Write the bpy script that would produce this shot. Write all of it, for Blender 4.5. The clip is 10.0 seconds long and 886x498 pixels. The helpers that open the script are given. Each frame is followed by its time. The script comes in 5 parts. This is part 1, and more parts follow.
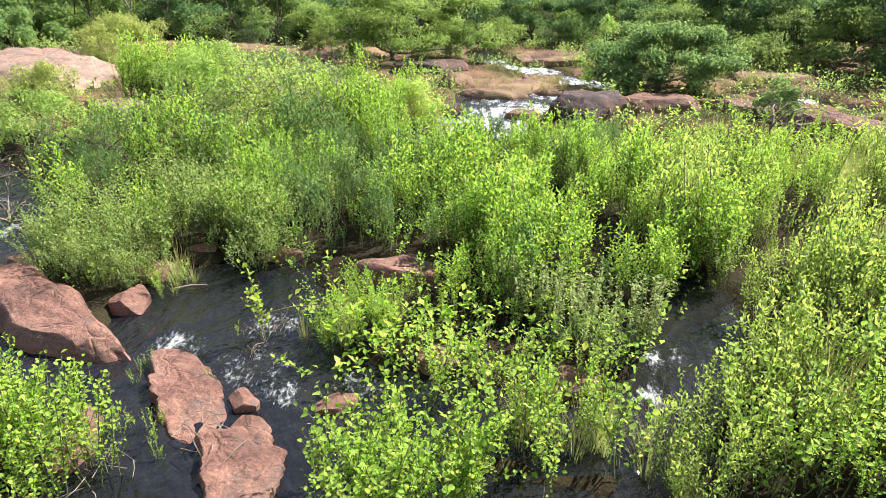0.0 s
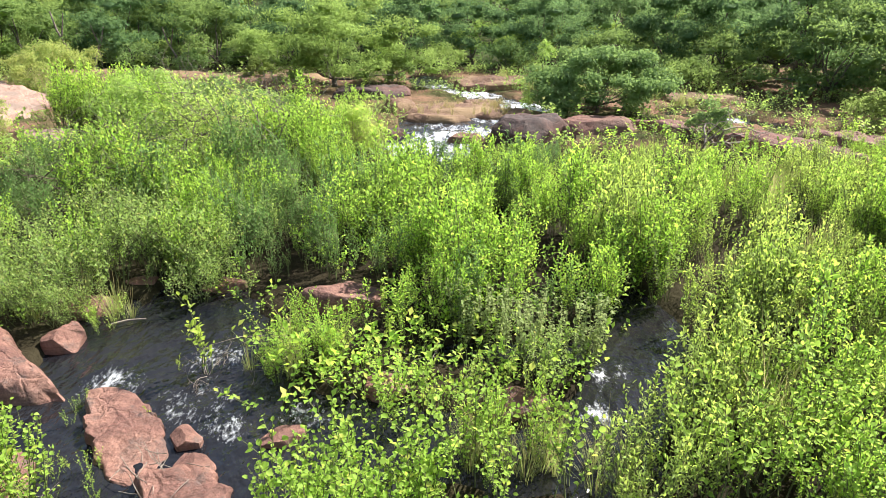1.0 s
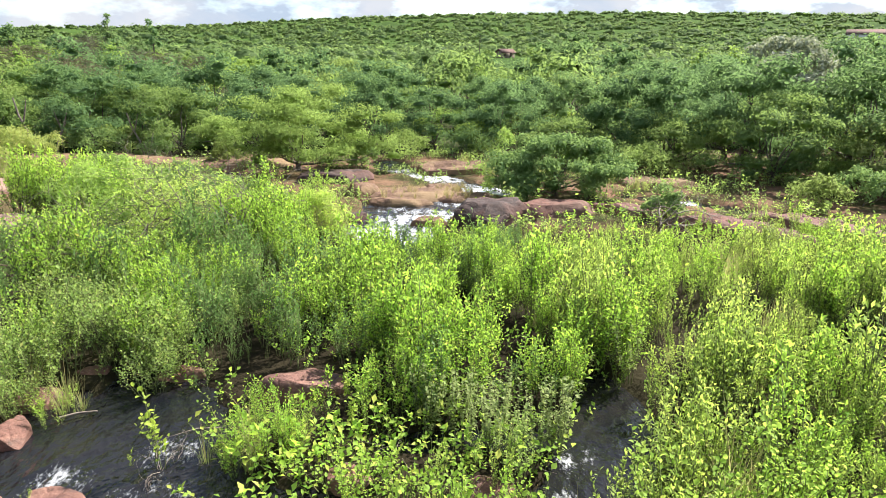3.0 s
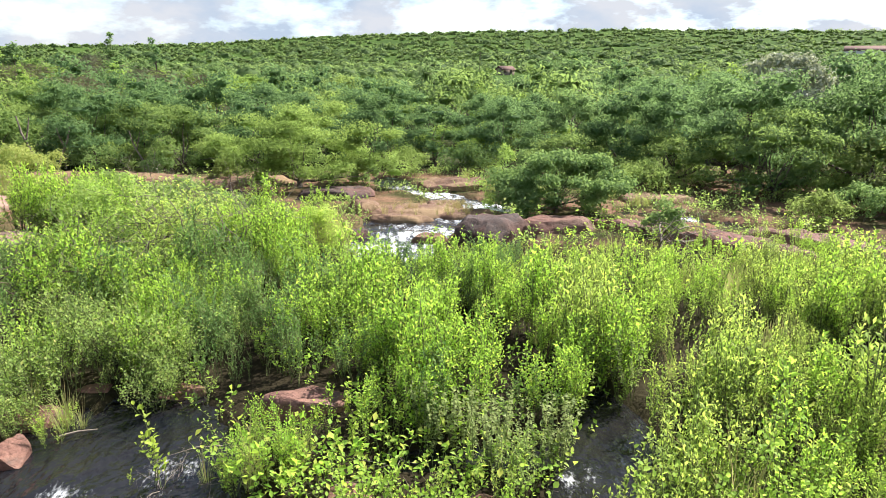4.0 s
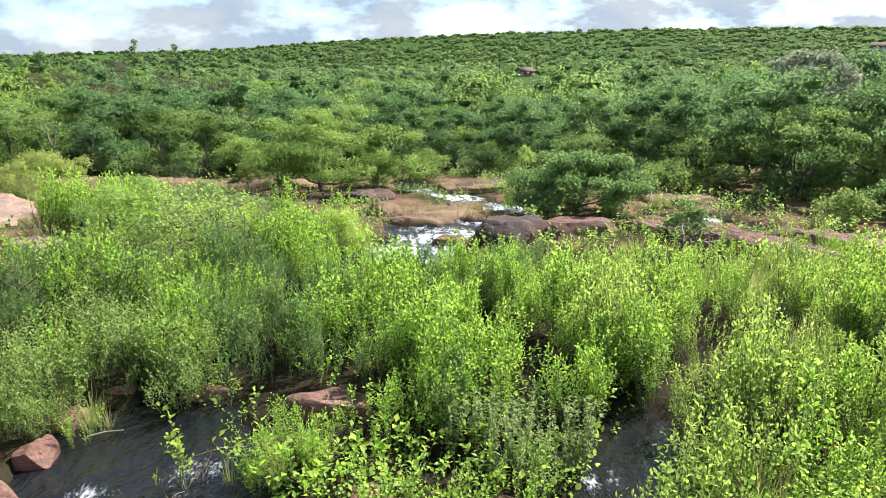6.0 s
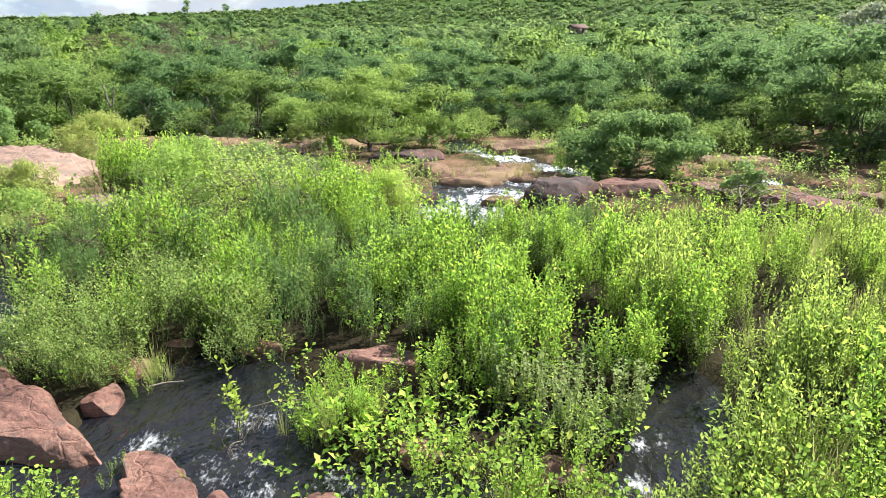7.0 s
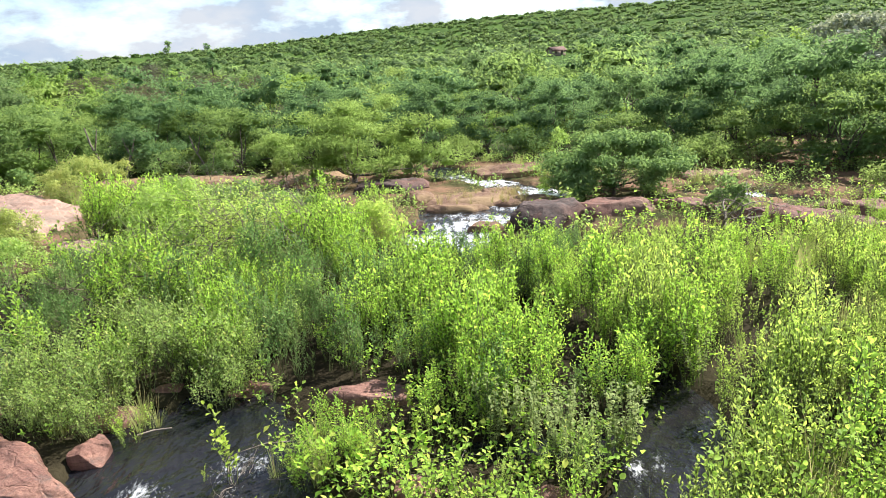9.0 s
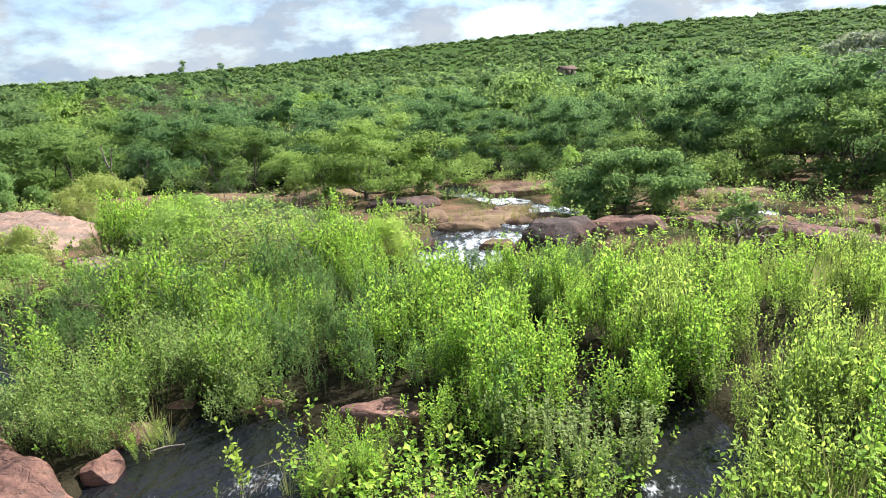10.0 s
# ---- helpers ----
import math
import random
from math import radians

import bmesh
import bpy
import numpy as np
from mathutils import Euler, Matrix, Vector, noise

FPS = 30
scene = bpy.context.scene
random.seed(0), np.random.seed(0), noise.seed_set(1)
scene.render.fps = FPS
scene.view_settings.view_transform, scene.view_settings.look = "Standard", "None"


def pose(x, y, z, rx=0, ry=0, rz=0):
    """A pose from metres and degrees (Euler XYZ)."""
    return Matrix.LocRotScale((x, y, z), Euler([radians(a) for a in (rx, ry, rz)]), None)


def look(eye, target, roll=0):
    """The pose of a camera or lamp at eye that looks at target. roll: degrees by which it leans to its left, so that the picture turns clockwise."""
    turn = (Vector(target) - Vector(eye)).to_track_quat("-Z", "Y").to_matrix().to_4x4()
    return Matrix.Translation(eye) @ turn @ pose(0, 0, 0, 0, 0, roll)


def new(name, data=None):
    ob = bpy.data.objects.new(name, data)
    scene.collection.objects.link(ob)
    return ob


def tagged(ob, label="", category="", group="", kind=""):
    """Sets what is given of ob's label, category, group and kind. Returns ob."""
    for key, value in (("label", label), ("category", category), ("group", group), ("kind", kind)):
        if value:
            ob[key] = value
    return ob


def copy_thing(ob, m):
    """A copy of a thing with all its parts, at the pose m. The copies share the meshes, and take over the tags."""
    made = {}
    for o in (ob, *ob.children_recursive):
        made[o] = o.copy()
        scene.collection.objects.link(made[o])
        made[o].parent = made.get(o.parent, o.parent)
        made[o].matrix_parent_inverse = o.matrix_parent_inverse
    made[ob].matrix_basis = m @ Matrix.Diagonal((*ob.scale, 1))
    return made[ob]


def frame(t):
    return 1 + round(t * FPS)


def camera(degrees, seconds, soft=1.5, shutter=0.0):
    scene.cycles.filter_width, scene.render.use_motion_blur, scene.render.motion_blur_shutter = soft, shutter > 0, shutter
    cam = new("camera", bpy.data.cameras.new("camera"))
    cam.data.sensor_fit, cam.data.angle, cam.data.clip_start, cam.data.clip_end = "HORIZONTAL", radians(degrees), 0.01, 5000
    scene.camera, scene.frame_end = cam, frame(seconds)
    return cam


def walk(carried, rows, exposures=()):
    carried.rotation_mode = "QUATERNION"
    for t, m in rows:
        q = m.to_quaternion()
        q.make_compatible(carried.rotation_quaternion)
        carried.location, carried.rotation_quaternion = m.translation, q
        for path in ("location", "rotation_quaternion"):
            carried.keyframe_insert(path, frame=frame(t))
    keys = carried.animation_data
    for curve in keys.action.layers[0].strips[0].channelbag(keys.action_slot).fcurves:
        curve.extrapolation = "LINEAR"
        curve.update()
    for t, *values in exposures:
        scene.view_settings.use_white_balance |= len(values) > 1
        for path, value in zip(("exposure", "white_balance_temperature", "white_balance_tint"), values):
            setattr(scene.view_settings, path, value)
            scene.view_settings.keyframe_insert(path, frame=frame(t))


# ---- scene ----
EXPO = 1.88
cam = camera(65.9, 10.0, soft=0.55)
walk(cam, [
    (0.0, pose(-0.000, 0.000, 3.600, 65.00, 0.00, -0.00)),
    (0.5, pose(0.013, 0.004, 3.594, 65.57, -0.04, -2.67)),
    (1.0, pose(0.031, 0.001, 3.614, 66.94, -0.16, -4.65)),
    (1.5, pose(0.035, 0.010, 3.640, 68.93, -0.33, -6.17)),
    (2.0, pose(0.037, -0.007, 3.658, 70.91, -0.55, -7.15)),
    (2.5, pose(0.034, -0.005, 3.660, 72.56, -0.77, -7.67)),
    (4.0, pose(0.032, -0.014, 3.675, 75.05, -0.54, -7.65)),
    (4.5, pose(0.028, -0.015, 3.685, 75.61, -0.30, -7.57)),
    (5.0, pose(0.032, -0.011, 3.689, 76.10, -0.07, -7.55)),
    (6.5, pose(0.027, -0.032, 3.663, 73.91, 0.38, -4.32)),
    (7.0, pose(0.006, -0.012, 3.657, 72.04, 0.73, -2.10)),
    (7.5, pose(-0.003, -0.020, 3.649, 70.98, 1.31, -0.71)),
    (8.0, pose(0.014, -0.004, 3.649, 71.07, 1.98, -0.74)),
    (8.5, pose(0.046, -0.002, 3.662, 72.24, 2.72, -1.91)),
    (9.0, pose(0.072, 0.032, 3.697, 74.12, 3.29, -3.65)),
    (9.5, pose(0.053, 0.020, 3.705, 75.49, 3.45, -3.90)),
    (10.0, pose(0.042, 0.020, 3.695, 75.67, 3.35, -2.77)),
], exposures=[(0.0, EXPO, 6380, 13), (2.5, EXPO, 6380, 13), (4.0, EXPO - 0.06, 6420, 13.5), (5.0, EXPO - 0.14, 6380, 13), (6.3, EXPO - 0.22, 6100, 9), (7.0, EXPO - 0.08, 6250, 11), (7.6, EXPO - 0.04, 6380, 13), (8.5, EXPO - 0.04, 6380, 13), (9.2, EXPO - 0.06, 6250, 11), (10.0, EXPO - 0.24, 6100, 9)])

# ---- world and sun ----
SUN_AZ, SUN_EL = 58.0, 46.0          # degrees to the right of straight ahead, and up
world = bpy.data.worlds.new("world")
scene.world = world
world.use_nodes = True
wn, wl = world.node_tree.nodes, world.node_tree.links
wn.clear()
sky = wn.new("ShaderNodeTexSky")
sky.sky_type, sky.sun_disc = "NISHITA", False
sky.sun_elevation, sky.sun_rotation = radians(SUN_EL), radians(SUN_AZ)
sky.air_density, sky.dust_density, sky.ozone_density = 0.9, 0.7, 2.5
tc = wn.new("ShaderNodeTexCoord")
mp = wn.new("ShaderNodeMapping")
mp.inputs["Scale"].default_value = (2.0, 2.0, 4.6)
wl.new(tc.outputs["Generated"], mp.inputs["Vector"])
cn = wn.new("ShaderNodeTexNoise")
cn.inputs["Scale"].default_value, cn.inputs["Detail"].default_value, cn.inputs["Roughness"].default_value = 3.4, 12, 0.6
wl.new(mp.outputs[0], cn.inputs["Vector"])
cr = wn.new("ShaderNodeValToRGB")
cr.color_ramp.elements[0].position, cr.color_ramp.elements[1].position = 0.37, 0.56
wl.new(cn.outputs["Fac"], cr.inputs["Fac"])
shade = wn.new("ShaderNodeTexNoise")
shade.inputs["Scale"].default_value, shade.inputs["Detail"].default_value = 4.2, 11
mp2 = wn.new("ShaderNodeMapping")
mp2.inputs["Location"].default_value = (3.1, 1.7, 0.35)
mp2.inputs["Scale"].default_value = (2.2, 2.2, 4.6)
wl.new(tc.outputs["Generated"], mp2.inputs["Vector"])
wl.new(mp2.outputs[0], shade.inputs["Vector"])
cc = wn.new("ShaderNodeValToRGB")
cc.color_ramp.elements[0].position, cc.color_ramp.elements[0].color = 0.40, (1.85, 2.25, 2.7, 1)
cc.color_ramp.elements[1].position, cc.color_ramp.elements[1].color = 0.58, (2.55, 2.7, 2.85, 1)
wl.new(shade.outputs["Fac"], cc.inputs["Fac"])
wmix = wn.new("ShaderNodeMix")
wmix.data_type = "RGBA"
wl.new(cr.outputs["Color"], wmix.inputs["Factor"])
wl.new(sky.outputs["Color"], wmix.inputs[6])
wl.new(cc.outputs["Color"], wmix.inputs[7])
bg = wn.new("ShaderNodeBackground")
bg.inputs["Strength"].default_value = 0.085
wl.new(wmix.outputs[2], bg.inputs["Color"])
wl.new(bg.outputs[0], wn.new("ShaderNodeOutputWorld").inputs["Surface"])

sun = new("sun", bpy.data.lights.new("sun", "SUN"))
sun.data.energy, sun.data.angle, sun.data.color = 4.5, radians(0.6), (1.0, 0.95, 0.86)
_az, _el = radians(SUN_AZ), radians(SUN_EL)
sun.matrix_world = look((60 * math.sin(_az), 60 * math.cos(_az), 60 * math.tan(_el)), (0, 0, 0))


# ---- materials ----
def nodes_of(name):
    m = bpy.data.materials.new(name)
    m.use_nodes = True
    m.node_tree.nodes.clear()
    return m, m.node_tree.nodes, m.node_tree.links


def ramp(n, l, fac, stops):
    r = n.new("ShaderNodeValToRGB")
    while len(r.color_ramp.elements) < len(stops):
        r.color_ramp.elements.new(0.5)
    for e, (p, c) in zip(r.color_ramp.elements, stops):
        e.position, e.color = p, (*c, 1)
    l.new(fac, r.inputs["Fac"])
    return r.outputs["Color"]


def noise_tex(n, l, scale, detail=4, rough=0.55, coords="Object", stretch=None):
    t = n.new("ShaderNodeTexCoord")
    x = n.new("ShaderNodeTexNoise")
    x.inputs["Scale"].default_value, x.inputs["Detail"].default_value, x.inputs["Roughness"].default_value = scale, detail, rough
    src = t.outputs[coords]
    if stretch:
        mpn = n.new("ShaderNodeMapping")
        mpn.inputs["Scale"].default_value = stretch
        l.new(src, mpn.inputs["Vector"])
        src = mpn.outputs[0]
    l.new(src, x.inputs["Vector"])
    return x.outputs["Fac"]


def mixc(n, l, fac, a, b, mode="MIX"):
    m = n.new("ShaderNodeMix")
    m.data_type, m.blend_type = "RGBA", mode
    if isinstance(fac, float):
        m.inputs["Factor"].default_value = fac
    else:
        l.new(fac, m.inputs["Factor"])
    for sock, v in ((m.inputs[6], a), (m.inputs[7], b)):
        if isinstance(v, tuple):
            sock.default_value = (*v, 1)
        else:
            l.new(v, sock)
    return m.outputs[2]


def leaf_material(name, stops, glow, through_part=0.45, rough=0.55, mottle=0.0, vary=0.0, patch_scale=1.3, gloss=0.12):
    """Foliage: each leaf takes its own tint; light also passes through the blade. mottle: leaf-sized relief for massed
    foliage, in metres, with shade painted into its hollows.
    """
    m, n, l = nodes_of(name)
    g = n.new("ShaderNodeNewGeometry")
    c = ramp(n, l, g.outputs["Random Per Island"], stops)
    patch = noise_tex(n, l, patch_scale, 3, coords="Object")
    c = mixc(n, l, ramp(n, l, patch, [(0.35, (0, 0, 0)), (0.7, (0.55, 0.55, 0.55))]), c, stops[-1][1])
    if vary:
        info = n.new("ShaderNodeObjectInfo")
        tint = ramp(n, l, info.outputs["Random"], [(0.0, (0.46, 0.56, 0.62)), (0.3, (0.80, 0.84, 0.86)), (0.5, (0.62, 0.72, 0.74)), (0.75, (1.42, 1.26, 1.0)), (0.9, (1.0, 1.0, 1.0)), (1.0, (1.05, 0.84, 0.80))])
        c = mixc(n, l, vary, c, tint, "MULTIPLY")
    p = n.new("ShaderNodeBsdfPrincipled")
    p.inputs["Roughness"].default_value = rough
    p.inputs["Specular IOR Level"].default_value = gloss
    tr = n.new("ShaderNodeBsdfTranslucent")
    if mottle:
        grain = noise_tex(n, l, 0.9 / mottle, 5, 0.7)
        # Painted shade: colour darkens in the hollows between leaves and lightens on the bumps.
        c = mixc(n, l, 0.8, c, ramp(n, l, grain, [(0.34, (0.62, 0.64, 0.62)), (0.58, (1.15, 1.15, 1.15))]), "MULTIPLY")
        b = n.new("ShaderNodeBump")
        b.inputs["Strength"].default_value, b.inputs["Distance"].default_value = 1.0, mottle
        l.new(grain, b.inputs["Height"])
        l.new(b.outputs[0], p.inputs["Normal"])
    l.new(c, p.inputs["Base Color"])
    l.new(mixc(n, l, 0.7, c, glow), tr.inputs["Color"])
    mx = n.new("ShaderNodeMixShader")
    mx.inputs[0].default_value = through_part
    l.new(p.outputs[0], mx.inputs[1])
    l.new(tr.outputs[0], mx.inputs[2])
    l.new(mx.outputs[0], n.new("ShaderNodeOutputMaterial").inputs["Surface"])
    return m


def surface(name, colour, rough=0.8, bump=None, distance=0.02, gloss=0.3):
    """colour(n, l) gives a socket or a tuple; bump(n, l) a height socket."""
    m, n, l = nodes_of(name)
    p = n.new("ShaderNodeBsdfPrincipled")
    c = colour(n, l)
    if isinstance(c, tuple):
        p.inputs["Base Color"].default_value = (*c, 1)
    else:
        l.new(c, p.inputs["Base Color"])
    p.inputs["Roughness"].default_value = rough
    p.inputs["Specular IOR Level"].default_value = gloss
    if bump:
        b = n.new("ShaderNodeBump")
        b.inputs["Strength"].default_value, b.inputs["Distance"].default_value = 0.8, distance
        l.new(bump(n, l), b.inputs["Height"])
        l.new(b.outputs[0], p.inputs["Normal"])
    l.new(p.outputs[0], n.new("ShaderNodeOutputMaterial").inputs["Surface"])
    return m


LIME = leaf_material("lime_leaf", [(0.0, (0.079, 0.171, 0.026)), (0.40, (0.181, 0.346, 0.041)), (0.85, (0.311, 0.469, 0.083)), (0.975, (0.562, 0.496, 0.110)), (1.0, (0.342, 0.481, 0.090))], (0.557, 0.851, 0.096), 0.50)
DEEP = leaf_material("deep_green_leaf", [(0.0, (0.058, 0.123, 0.040)), (0.5, (0.093, 0.180, 0.056)), (0.95, (0.149, 0.247, 0.073)), (1.0, (0.250, 0.289, 0.091))], (0.213, 0.392, 0.091), 0.45)
BROAD = leaf_material("broad_leaf", [(0.0, (0.146, 0.260, 0.035)), (0.6, (0.242, 0.379, 0.056)), (0.95, (0.340, 0.473, 0.084)), (0.98, (0.546, 0.449, 0.084)), (1.0, (0.329, 0.461, 0.084))], (0.581, 0.804, 0.126), 0.52)
GREY = leaf_material("grey_green_leaf", [(0.0, (0.084, 0.149, 0.039)), (0.5, (0.174, 0.270, 0.069)), (0.93, (0.302, 0.402, 0.123)), (0.97, (0.504, 0.425, 0.142)), (1.0, (0.336, 0.437, 0.129))], (0.470, 0.667, 0.123), 0.48)
YELLOW = leaf_material("yellow_green_leaf", [(0.0, (0.139, 0.209, 0.048)), (0.5, (0.297, 0.400, 0.102)), (0.93, (0.367, 0.478, 0.113)), (0.985, (0.569, 0.462, 0.188)), (1.0, (0.355, 0.462, 0.142))], (0.582, 0.759, 0.113), 0.50)
OLIVE = leaf_material("olive_yellow_leaf", [(0.0, (0.19, 0.245, 0.06)), (0.5, (0.265, 0.335, 0.085)), (0.88, (0.35, 0.41, 0.12)), (1.0, (0.38, 0.33, 0.13))], (0.46, 0.55, 0.13), 0.46)
PALEYELLOW = leaf_material("yellowing_leaf", [(0.0, (0.211, 0.328, 0.044)), (0.6, (0.317, 0.447, 0.066)), (1.0, (0.422, 0.491, 0.110))], (0.510, 0.655, 0.077), 0.5)
DRY = leaf_material("dry_seed", [(0.0, (0.18, 0.22, 0.09)), (0.6, (0.30, 0.34, 0.14)), (1.0, (0.25, 0.34, 0.11))], (0.42, 0.50, 0.16), 0.42)
GRASS = leaf_material("grass_blade", [(0.0, (0.140, 0.210, 0.048)), (0.6, (0.240, 0.310, 0.096)), (1.0, (0.380, 0.360, 0.180))], (0.420, 0.480, 0.132))
STRAW = leaf_material("straw_blade", [(0.0, (0.30, 0.23, 0.10)), (0.6, (0.42, 0.33, 0.16)), (1.0, (0.34, 0.35, 0.13))], (0.5, 0.44, 0.2), 0.3)
TREE_A = leaf_material("tree_leaf", [(0.0, (0.092, 0.148, 0.045)), (0.5, (0.153, 0.229, 0.065)), (1.0, (0.237, 0.318, 0.104))], (0.367, 0.518, 0.132), 0.42, mottle=0.10, vary=0.9, gloss=0.03)
TREE_B = leaf_material("dark_tree_leaf", [(0.0, (0.069, 0.128, 0.055)), (0.5, (0.119, 0.196, 0.080)), (1.0, (0.181, 0.278, 0.114))], (0.279, 0.442, 0.146), 0.40, mottle=0.12, vary=0.9, gloss=0.03)
TREE_MID = leaf_material("feathery_tree_leaf", [(0.0, (0.115, 0.170, 0.042)), (0.5, (0.183, 0.267, 0.065)), (1.0, (0.270, 0.361, 0.106))], (0.406, 0.572, 0.134), 0.46, mottle=0.08, gloss=0.03)
TREE_C = leaf_material("bright_shrub_leaf", [(0.0, (0.082, 0.160, 0.051)), (0.5, (0.147, 0.234, 0.079)), (1.0, (0.216, 0.308, 0.117))], (0.330, 0.479, 0.137), 0.44, vary=0.6, gloss=0.03)
HILL = leaf_material("hill_scrub_leaf", [(0.0, (0.089, 0.140, 0.054)), (0.5, (0.131, 0.195, 0.072)), (1.0, (0.189, 0.260, 0.096))], (0.336, 0.480, 0.132), 0.46, mottle=0.30, patch_scale=0.16, gloss=0.03)
HILL_DARK = leaf_material("dark_hill_scrub_leaf", [(0.0, (0.064, 0.107, 0.047)), (0.5, (0.094, 0.147, 0.060)), (1.0, (0.129, 0.191, 0.074))], (0.215, 0.332, 0.098), 0.42, mottle=0.30, patch_scale=0.16, gloss=0.03)
RIDGE = leaf_material("ridge_vine_leaf", [(0.0, (0.121, 0.219, 0.045)), (0.5, (0.192, 0.309, 0.067)), (1.0, (0.288, 0.407, 0.099))], (0.414, 0.589, 0.119), 0.38, mottle=0.14, vary=0.9, gloss=0.03)
BARETWIG = leaf_material("grey_bare_twigs", [(0.0, (0.10, 0.085, 0.065)), (0.6, (0.17, 0.145, 0.115)), (1.0, (0.15, 0.19, 0.08))], (0.18, 0.17, 0.10), 0.2, vary=0.5)
BLOSSOM = leaf_material("pale_blossom", [(0.0, (0.10, 0.15, 0.06)), (0.5, (0.26, 0.30, 0.18)), (1.0, (0.46, 0.47, 0.36))], (0.35, 0.38, 0.2), 0.3)

STEM = surface("green_stem", lambda n, l: ramp(n, l, noise_tex(n, l, 9), [(0.3, (0.07, 0.10, 0.03)), (0.7, (0.15, 0.16, 0.06))]), 0.7)
BARK = surface("grey_brown_bark", lambda n, l: ramp(n, l, noise_tex(n, l, 14, 6, stretch=(1, 1, 0.25)), [(0.3, (0.045, 0.036, 0.028)), (0.7, (0.16, 0.13, 0.10))]), 0.9,
               lambda n, l: noise_tex(n, l, 30, 5, stretch=(1, 1, 0.3)))
TWIG = surface("dead_twig", lambda n, l: ramp(n, l, noise_tex(n, l, 12), [(0.3, (0.09, 0.07, 0.055)), (0.7, (0.26, 0.22, 0.18))]), 0.9)


def rock_colour(n, l):
    big = noise_tex(n, l, 1.6, 6, coords="Object")
    c = ramp(n, l, big, [(0.30, (0.11, 0.055, 0.043)), (0.44, (0.20, 0.098, 0.074)), (0.56, (0.29, 0.150, 0.110)), (0.68, (0.23, 0.132, 0.100)), (0.82, (0.13, 0.090, 0.075))])
    fine = noise_tex(n, l, 34, 7, 0.7)
    c = mixc(n, l, 0.65, c, ramp(n, l, fine, [(0.32, (0.25, 0.24, 0.23)), (0.68, (1.0, 1.0, 1.0))]), "MULTIPLY")
    beds = noise_tex(n, l, 7, 5, 0.6, stretch=(0.35, 1.4, 6.0))
    c = mixc(n, l, 0.45, c, ramp(n, l, beds, [(0.40, (0.45, 0.42, 0.40)), (0.55, (1, 1, 1))]), "MULTIPLY")
    lich = noise_tex(n, l, 4.5, 8, 0.65)
    return mixc(n, l, ramp(n, l, lich, [(0.56, (0, 0, 0)), (0.68, (0.75, 0.75, 0.75))]), c, (0.06, 0.05, 0.045))


def rock_bump(n, l):
    """Grain, with thin open cracks between large blocks."""
    t = n.new("ShaderNodeTexCoord")
    warp = n.new("ShaderNodeTexNoise")
    warp.inputs["Scale"].default_value, warp.inputs["Detail"].default_value = 2.5, 4
    l.new(t.outputs["Object"], warp.inputs["Vector"])
    v = n.new("ShaderNodeTexVoronoi")
    v.feature = "DISTANCE_TO_EDGE"
    v.inputs["Scale"].default_value = 2.2
    l.new(mixc(n, l, 0.35, t.outputs["Object"], warp.outputs["Color"]), v.inputs["Vector"])
    crack = ramp(n, l, v.outputs["Distance"], [(0.0, (0, 0, 0)), (0.025, (1, 1, 1))])
    return mixc(n, l, 0.20, noise_tex(n, l, 11, 10, 0.72), crack)


ROCK = surface("red_sandstone", rock_colour, 0.7, rock_bump, 0.06)
PINKROCK = surface("pale_pink_bedrock", lambda n, l: mixc(n, l, ramp(n, l, noise_tex(n, l, 1.4, 7, 0.6), [(0.45, (0, 0, 0)), (0.62, (0.85, 0.85, 0.85))]),
                   ramp(n, l, noise_tex(n, l, 9, 8), [(0.3, (0.17, 0.105, 0.08)), (0.7, (0.34, 0.22, 0.165))]), (0.16, 0.12, 0.095)), 0.8, rock_bump, 0.05)
GREYROCK = surface("grey_weathered_rock", lambda n, l: mixc(n, l, ramp(n, l, noise_tex(n, l, 1.3, 5), [(0.5, (0, 0, 0)), (0.68, (0.8, 0.8, 0.8))]),
                   ramp(n, l, noise_tex(n, l, 11, 7), [(0.3, (0.026, 0.018, 0.016)), (0.7, (0.07, 0.043, 0.036))]), (0.12, 0.055, 0.04)), 0.8, rock_bump, 0.05)
REDBROWN = surface("reddish_brown_bedrock", lambda n, l: mixc(n, l, ramp(n, l, noise_tex(n, l, 1.5, 6), [(0.45, (0, 0, 0)), (0.62, (0.85, 0.85, 0.85))]),
                    ramp(n, l, noise_tex(n, l, 9, 7), [(0.3, (0.075, 0.036, 0.028)), (0.7, (0.17, 0.082, 0.060))]), (0.14, 0.085, 0.062)), 0.85, rock_bump, 0.05)
TANROCK = surface("tan_bedrock", lambda n, l: mixc(n, l, ramp(n, l, noise_tex(n, l, 0.9, 6), [(0.42, (0, 0, 0)), (0.6, (0.9, 0.9, 0.9))]),
                  ramp(n, l, noise_tex(n, l, 8, 7), [(0.3, (0.085, 0.046, 0.03)), (0.7, (0.17, 0.098, 0.060))]), (0.19, 0.128, 0.066)), 0.85, rock_bump, 0.05)


